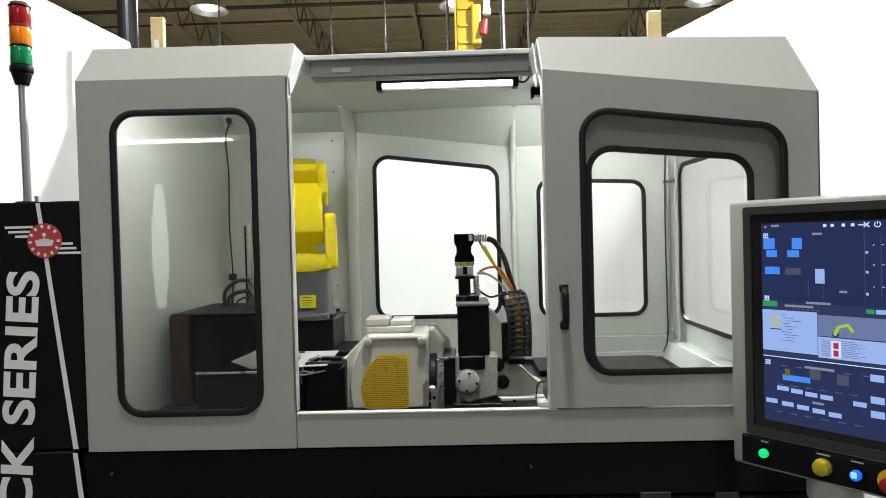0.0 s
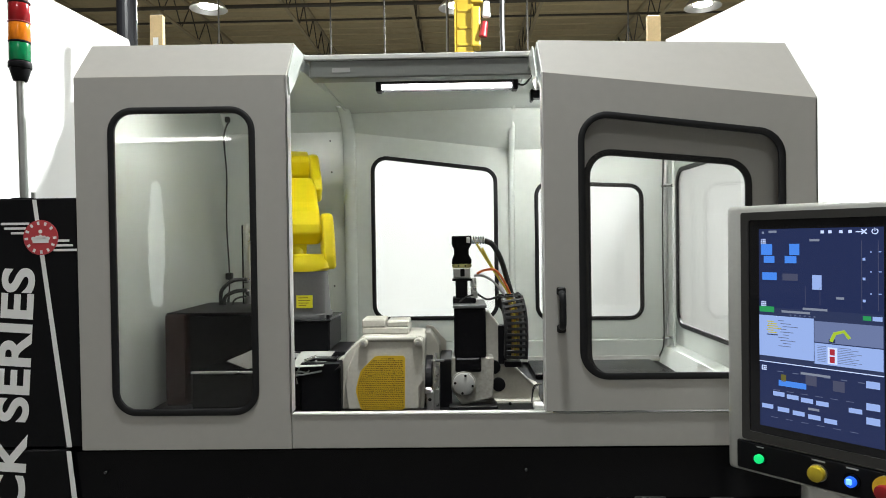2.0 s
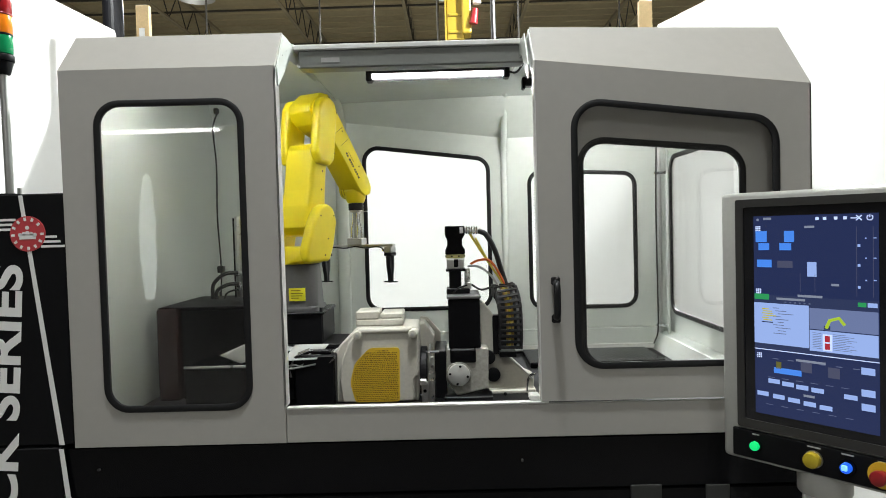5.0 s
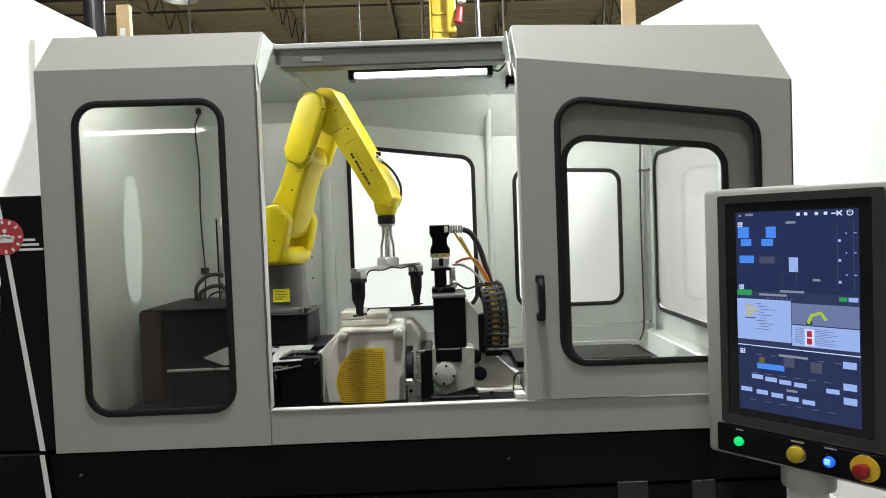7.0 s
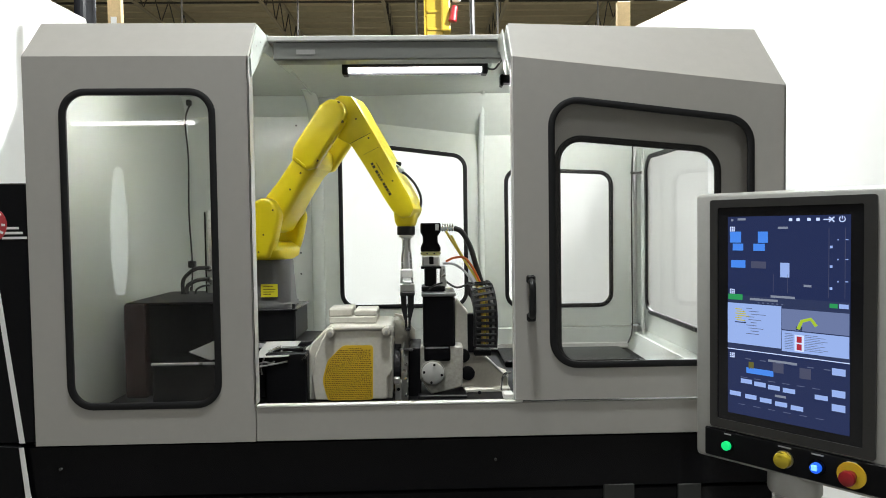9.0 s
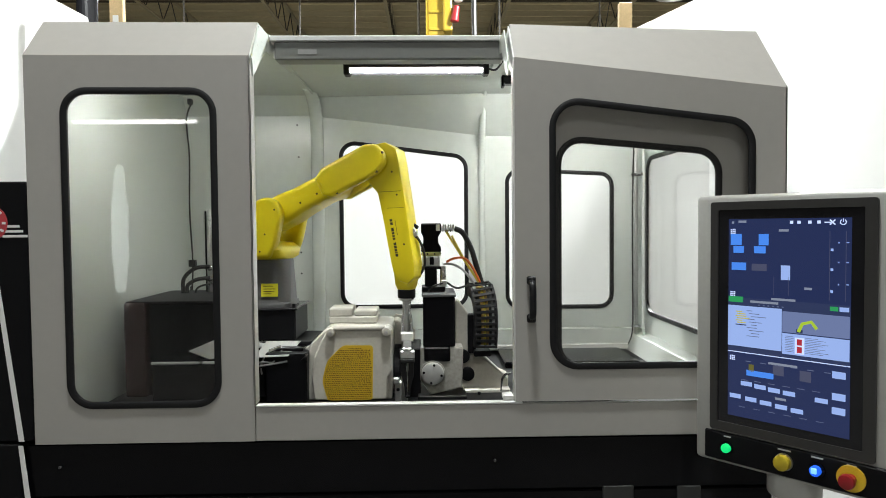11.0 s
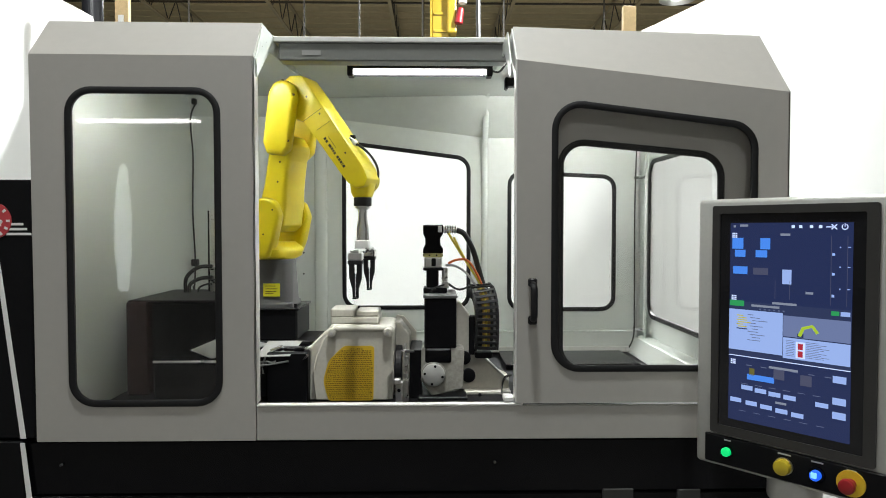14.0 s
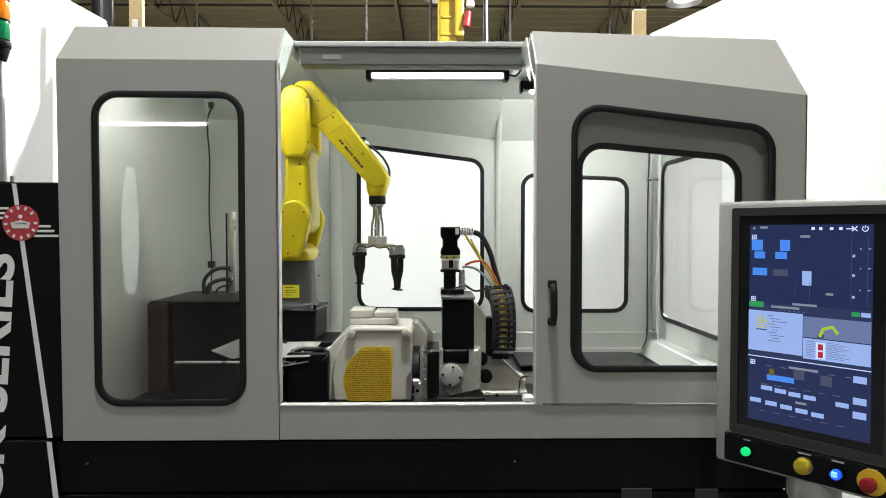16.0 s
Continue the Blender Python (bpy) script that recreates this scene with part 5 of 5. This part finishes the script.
ui(0.005, 0.39, 0.13, 0.028, G_GREEN, "tag", 0.0012)
ui(0.85, 0.405, 0.06, 0.02, G_GREEN, "tag", 0.0012)
ui(0.92, 0.405, 0.07, 0.02, G_PALE, "tag", 0.0012)
ui(0.58, 0.565, 0.075, 0.078, G_WHITE, "tag", 0.0009)
for v in (0.572, 0.608):
    ui(0.597, v, 0.04, 0.029, G_RED, "tag", 0.0016)
for i in range(7):
    ui(0.07 + (i % 2) * 0.012, 0.462 + i * 0.011, 0.06 + 0.018 * (i * 5 % 4), 0.005, G_YEL if i < 6 else G_DARK, "tag", 0.0012)
for i in range(10):
    ui(0.17 + (i % 3) * 0.02, 0.456 + i * 0.014, 0.05 + 0.02 * (i * 7 % 5), 0.003, G_DIMT, "text_bar", 0.0012)
    ui(0.50, 0.562 + i * 0.008, 0.07, 0.002, G_DIMT, "text_bar", 0.0012)
    ui(0.66, 0.562 + i * 0.008, 0.10 + 0.02 * (i * 3 % 5), 0.002, G_DIMT, "text_bar", 0.0012)
for i in range(6):
    ui(0.16 + i * 0.13, 0.71, 0.05, 0.004, G_DIMT, "text_bar", 0.0006)
    ui(0.12 + i * 0.12, 0.806, 0.06, 0.003, G_DIMT, "text_bar", 0.0006)
    ui(0.10 + i * 0.13, 0.945, 0.06, 0.003, G_DIMT, "text_bar", 0.0006)
    ui(0.27 + i * 0.04, 0.423, 0.015, 0.006, G_DIMT, "text_bar", 0.0012)
ui(0.19, 0.725, 0.045, 0.035, glow("screen_olive", (0.16, 0.15, 0.03), 0.8), "tag", 0.0006)
for u, v, w, h in ((0.40, 0.71, 0.09, 0.05), (0.62, 0.72, 0.09, 0.05), (0.84, 0.06, 0.004, 0.32), (0.96, 0.06, 0.004, 0.32), (0.40, 0.28, 0.004, 0.09), (0.52, 0.28, 0.004, 0.09), (0.21, 0.222, 0.13, 0.034)):
    ui(u, v, w, h, glow("screen_dim", (0.09, 0.10, 0.18), 0.7), "panel", 0.0006)
for v in (0.14, 0.23, 0.33):
    ui(0.85, v, 0.02, 0.012, G_PALE, "knob", 0.0012)
    ui(0.905, v - 0.03, 0.01, 0.006, G_PALE, "knob", 0.0012)
    ui(0.965, v - 0.03, 0.02, 0.004, G_PALE, "knob", 0.0012)
part("thumbnail", tube([(0.15, -0.003, -0.262), (0.158, -0.003, -0.243), (0.178, -0.003, -0.236), (0.19, -0.003, -0.252)], 0.004, 6), glow("screen_lime", (0.42, 0.6, 0.03), 0.9), scr)
ui(0.59, 0.525, 0.05, 0.018, G_DARK, "thumbnail_base", 0.0012)

part("button_strip", box(-0.083, 0.338, -0.003, 0.008, -0.620, -0.546, 0.003), M_BLACK, hmi, "black push-button strip")
BZ = -0.583
gb = part("green_button", cyl((-0.021, -0.018, BZ), (-0.021, -0.003, BZ), 0.0115, bevel=0.003), mat("lit_green", (0.02, 0.3, 0.08), 0.3, vary=0, emit=(0.0, 0.75, 0.2), strength=0.9), hmi, "lit green push button", smooth=40)
part("collar", cyl((-0.021, -0.006, BZ), (-0.021, -0.003, BZ), 0.016, seg=28), M_BLACKGLOSS, gb)
yb_ = part("yellow_button", cyl((0.12, -0.026, BZ), (0.12, -0.006, BZ), 0.019, seg=28, bevel=0.004), mat("dull_yellow_cap", (0.46, 0.35, 0.02), 0.4, vary=0.05), hmi, "yellow push button", smooth=40)
part("collar", cyl((0.12, -0.008, BZ), (0.12, -0.003, BZ), 0.021, seg=28), M_STEEL, yb_)
bb = part("blue_selector", cyl((0.194, -0.022, BZ), (0.194, -0.003, BZ), 0.012, seg=24, bevel=0.003), mat("lit_blue", (0.02, 0.08, 0.4), 0.3, vary=0, emit=(0.01, 0.12, 0.9), strength=0.9), hmi, "lit blue selector switch", smooth=40)
part("selector_lever", box(0.188, 0.200, -0.027, -0.021, BZ - 0.004, BZ + 0.009, 0.001), mat("lit_pale_blue", (0.3, 0.5, 0.8), 0.3, vary=0, emit=(0.15, 0.45, 1.0), strength=1.2), bb)
part("collar", cyl((0.194, -0.008, BZ), (0.194, -0.003, BZ), 0.0185, seg=28), M_BLACKGLOSS, bb)
es = part("emergency_stop", cyl((0.266, -0.042, BZ), (0.266, -0.024, BZ), 0.017, seg=28, bevel=0.004), M_REDPL, hmi, "red mushroom emergency stop", smooth=40)
part("stem", cyl((0.266, -0.026, BZ), (0.266, -0.004, BZ), 0.012), M_REDPL, es)
part("stop_ring", cyl((0.266, -0.008, BZ), (0.266, -0.003, BZ), 0.030, seg=32), M_LABEL, es, "yellow stop ring")
for x, w in ((-0.021, 0.018), (0.12, 0.03), (0.194, 0.026), (0.266, 0.02)):
    part("caption_bar", box(x - w / 2, x + w / 2, -0.0038, -0.003, -0.556, -0.5525, 0), M_CABLEG, hmi)
stand = thing("panel_stand", "pale grey column that carries the operator panel", "panel stand", HM)
part("neck", cyl((0.12, 0.06, -0.68), (0.12, 0.06, -0.62), 0.062, seg=32, bevel=0.006), M_HMI, stand, smooth=40)
part("post", cyl((0.12, 0.06, -1.50), (0.12, 0.06, -0.68), 0.045, seg=32), M_WHITE, stand, smooth=40)
part("foot", cyl((0.12, 0.06, -1.522), (0.12, 0.06, -1.49), 0.2, seg=36, bevel=0.006), M_BLACK, stand, smooth=40)


# ---- what moves ----
def spline(rows):
    """Monotone cubic through (t, value) rows."""
    T_, V_ = [float(r[0]) for r in rows], [float(r[1]) for r in rows]
    n = len(T_)
    d = [(V_[i + 1] - V_[i]) / (T_[i + 1] - T_[i]) for i in range(n - 1)]
    m = [0.0] * n
    for i in range(1, n - 1):
        if d[i - 1] * d[i] > 0:
            a, b = T_[i + 1] - T_[i], T_[i] - T_[i - 1]
            m[i] = 3 * (a + b) / ((2 * a + b) / d[i - 1] + (a + 2 * b) / d[i])

    def at(t):
        i = max(0, min(n - 2, max([k for k in range(n) if T_[k] <= t + 1e-9] or [0])))
        h = T_[i + 1] - T_[i]
        s = min(1.0, max(0.0, (t - T_[i]) / h))
        return ((1 + 2 * s) * (1 - s) ** 2 * V_[i] + s * (1 - s) ** 2 * h * m[i] + s * s * (3 - 2 * s) * V_[i + 1] + s * s * (s - 1) * h * m[i + 1])
    return at


def motions():
    """Joint angles in degrees: turn of the turret, lean of the upper arm, dip of the forearm, turn of the gripper."""
    turn = spline([(0, 103), (1.0, 103.5), (2.0, 107), (2.5, 115), (3.0, 120), (3.5, 119), (4.0, 114), (4.2, 108), (5.3, 44), (6.3, -4), (6.5, -7), (7.0, -17), (7.5, -19.5), (8, -18),
                   (9.0, -16.2), (11.5, -15), (12.5, -15), (13, -15.5), (13.5, -19), (14.0, -21.3), (14.5, -22), (15, -21), (15.5, -13), (16, -5)])
    lean = spline([(0, 54), (1.0, 56), (2.0, 49), (2.5, 47.5), (3.0, 38), (3.5, 27), (4.2, 18), (5.3, 5), (6.3, 0.0), (6.5, 3.6), (6.7, 10), (7.0, 21), (7.5, 24.4), (8.0, 27.5), (8.5, 32.5), (9.0, 36.5), (9.2, 43.5), (10.3, 66.5), (11.3, 62), (11.5, 57.1), (11.7, 51.8), (12.0, 49.2), (12.5, 40.9), (13.0, 31.9), (13.5, 26), (14.0, 8.2), (14.5, 5.2), (15.0, 5.7), (15.5, 2.2), (16.0, -0.5)])
    dip = spline([(0, 66), (2.0, 68), (2.5, 62), (3.0, 55), (3.5, 52), (4.2, 50), (5.3, 50), (6.3, 52.5), (6.5, 54.6), (6.7, 57.3), (7.0, 59.8), (7.5, 61.3), (8.0, 60.7), (8.5, 56.4), (9.0, 59.2), (9.2, 65.0), (10.3, 83.0), (11.3, 78.4), (11.5, 74.8), (11.7, 71.0), (12.0, 69.3), (12.5, 63.8), (13.0, 55.6), (13.5, 56.0), (14.0, 53.0), (14.5, 51.3), (15.0, 51.7), (15.5, 50.2), (16.0, 49.9)])
    yaw = spline([(0, 50), (2.0, 50), (3.5, 65), (4.2, 40), (5.3, -40), (6.3, -68), (6.5, -39), (6.7, 14), (7.0, 54), (7.5, 86), (8, 92), (13, 92), (13.5, 89), (14.0, 87), (14.5, 87), (15, 64), (15.3, 26), (15.5, 3), (15.8, -44), (16, -59)])
    rows = {k: [] for k in ("turret", "upper", "fore", "wrist", "grip")}
    for i in range(161):
        t = i / 10
        j, a, b = turn(t), lean(t), dip(t)
        h = Matrix.Rotation(radians(j), 4, "Z")
        m2 = h @ Matrix.Translation((0.05, 0, J2Z)) @ Matrix.Rotation(radians(a), 4, "Y")
        m3 = h @ Matrix.Translation(h.inverted() @ (m2 @ Vector((0, 0, L1)))) @ Matrix.Rotation(radians(b), 4, "Y")
        w = m3 @ Vector((L2, 0, 0.035))
        rows["turret"].append((t, h))
        rows["upper"].append((t, m2))
        rows["fore"].append((t, m3))
        rows["wrist"].append((t, Matrix.Translation(w) @ h))
        rows["grip"].append((t, Matrix.Translation(w) @ Matrix.Rotation(radians(yaw(t)), 4, "Z")))
    walk(turret, rows["turret"])
    walk(upper, rows["upper"])
    walk(fore, rows["fore"])
    walk(wrist, rows["wrist"])
    walk(grip, rows["grip"])


motions()
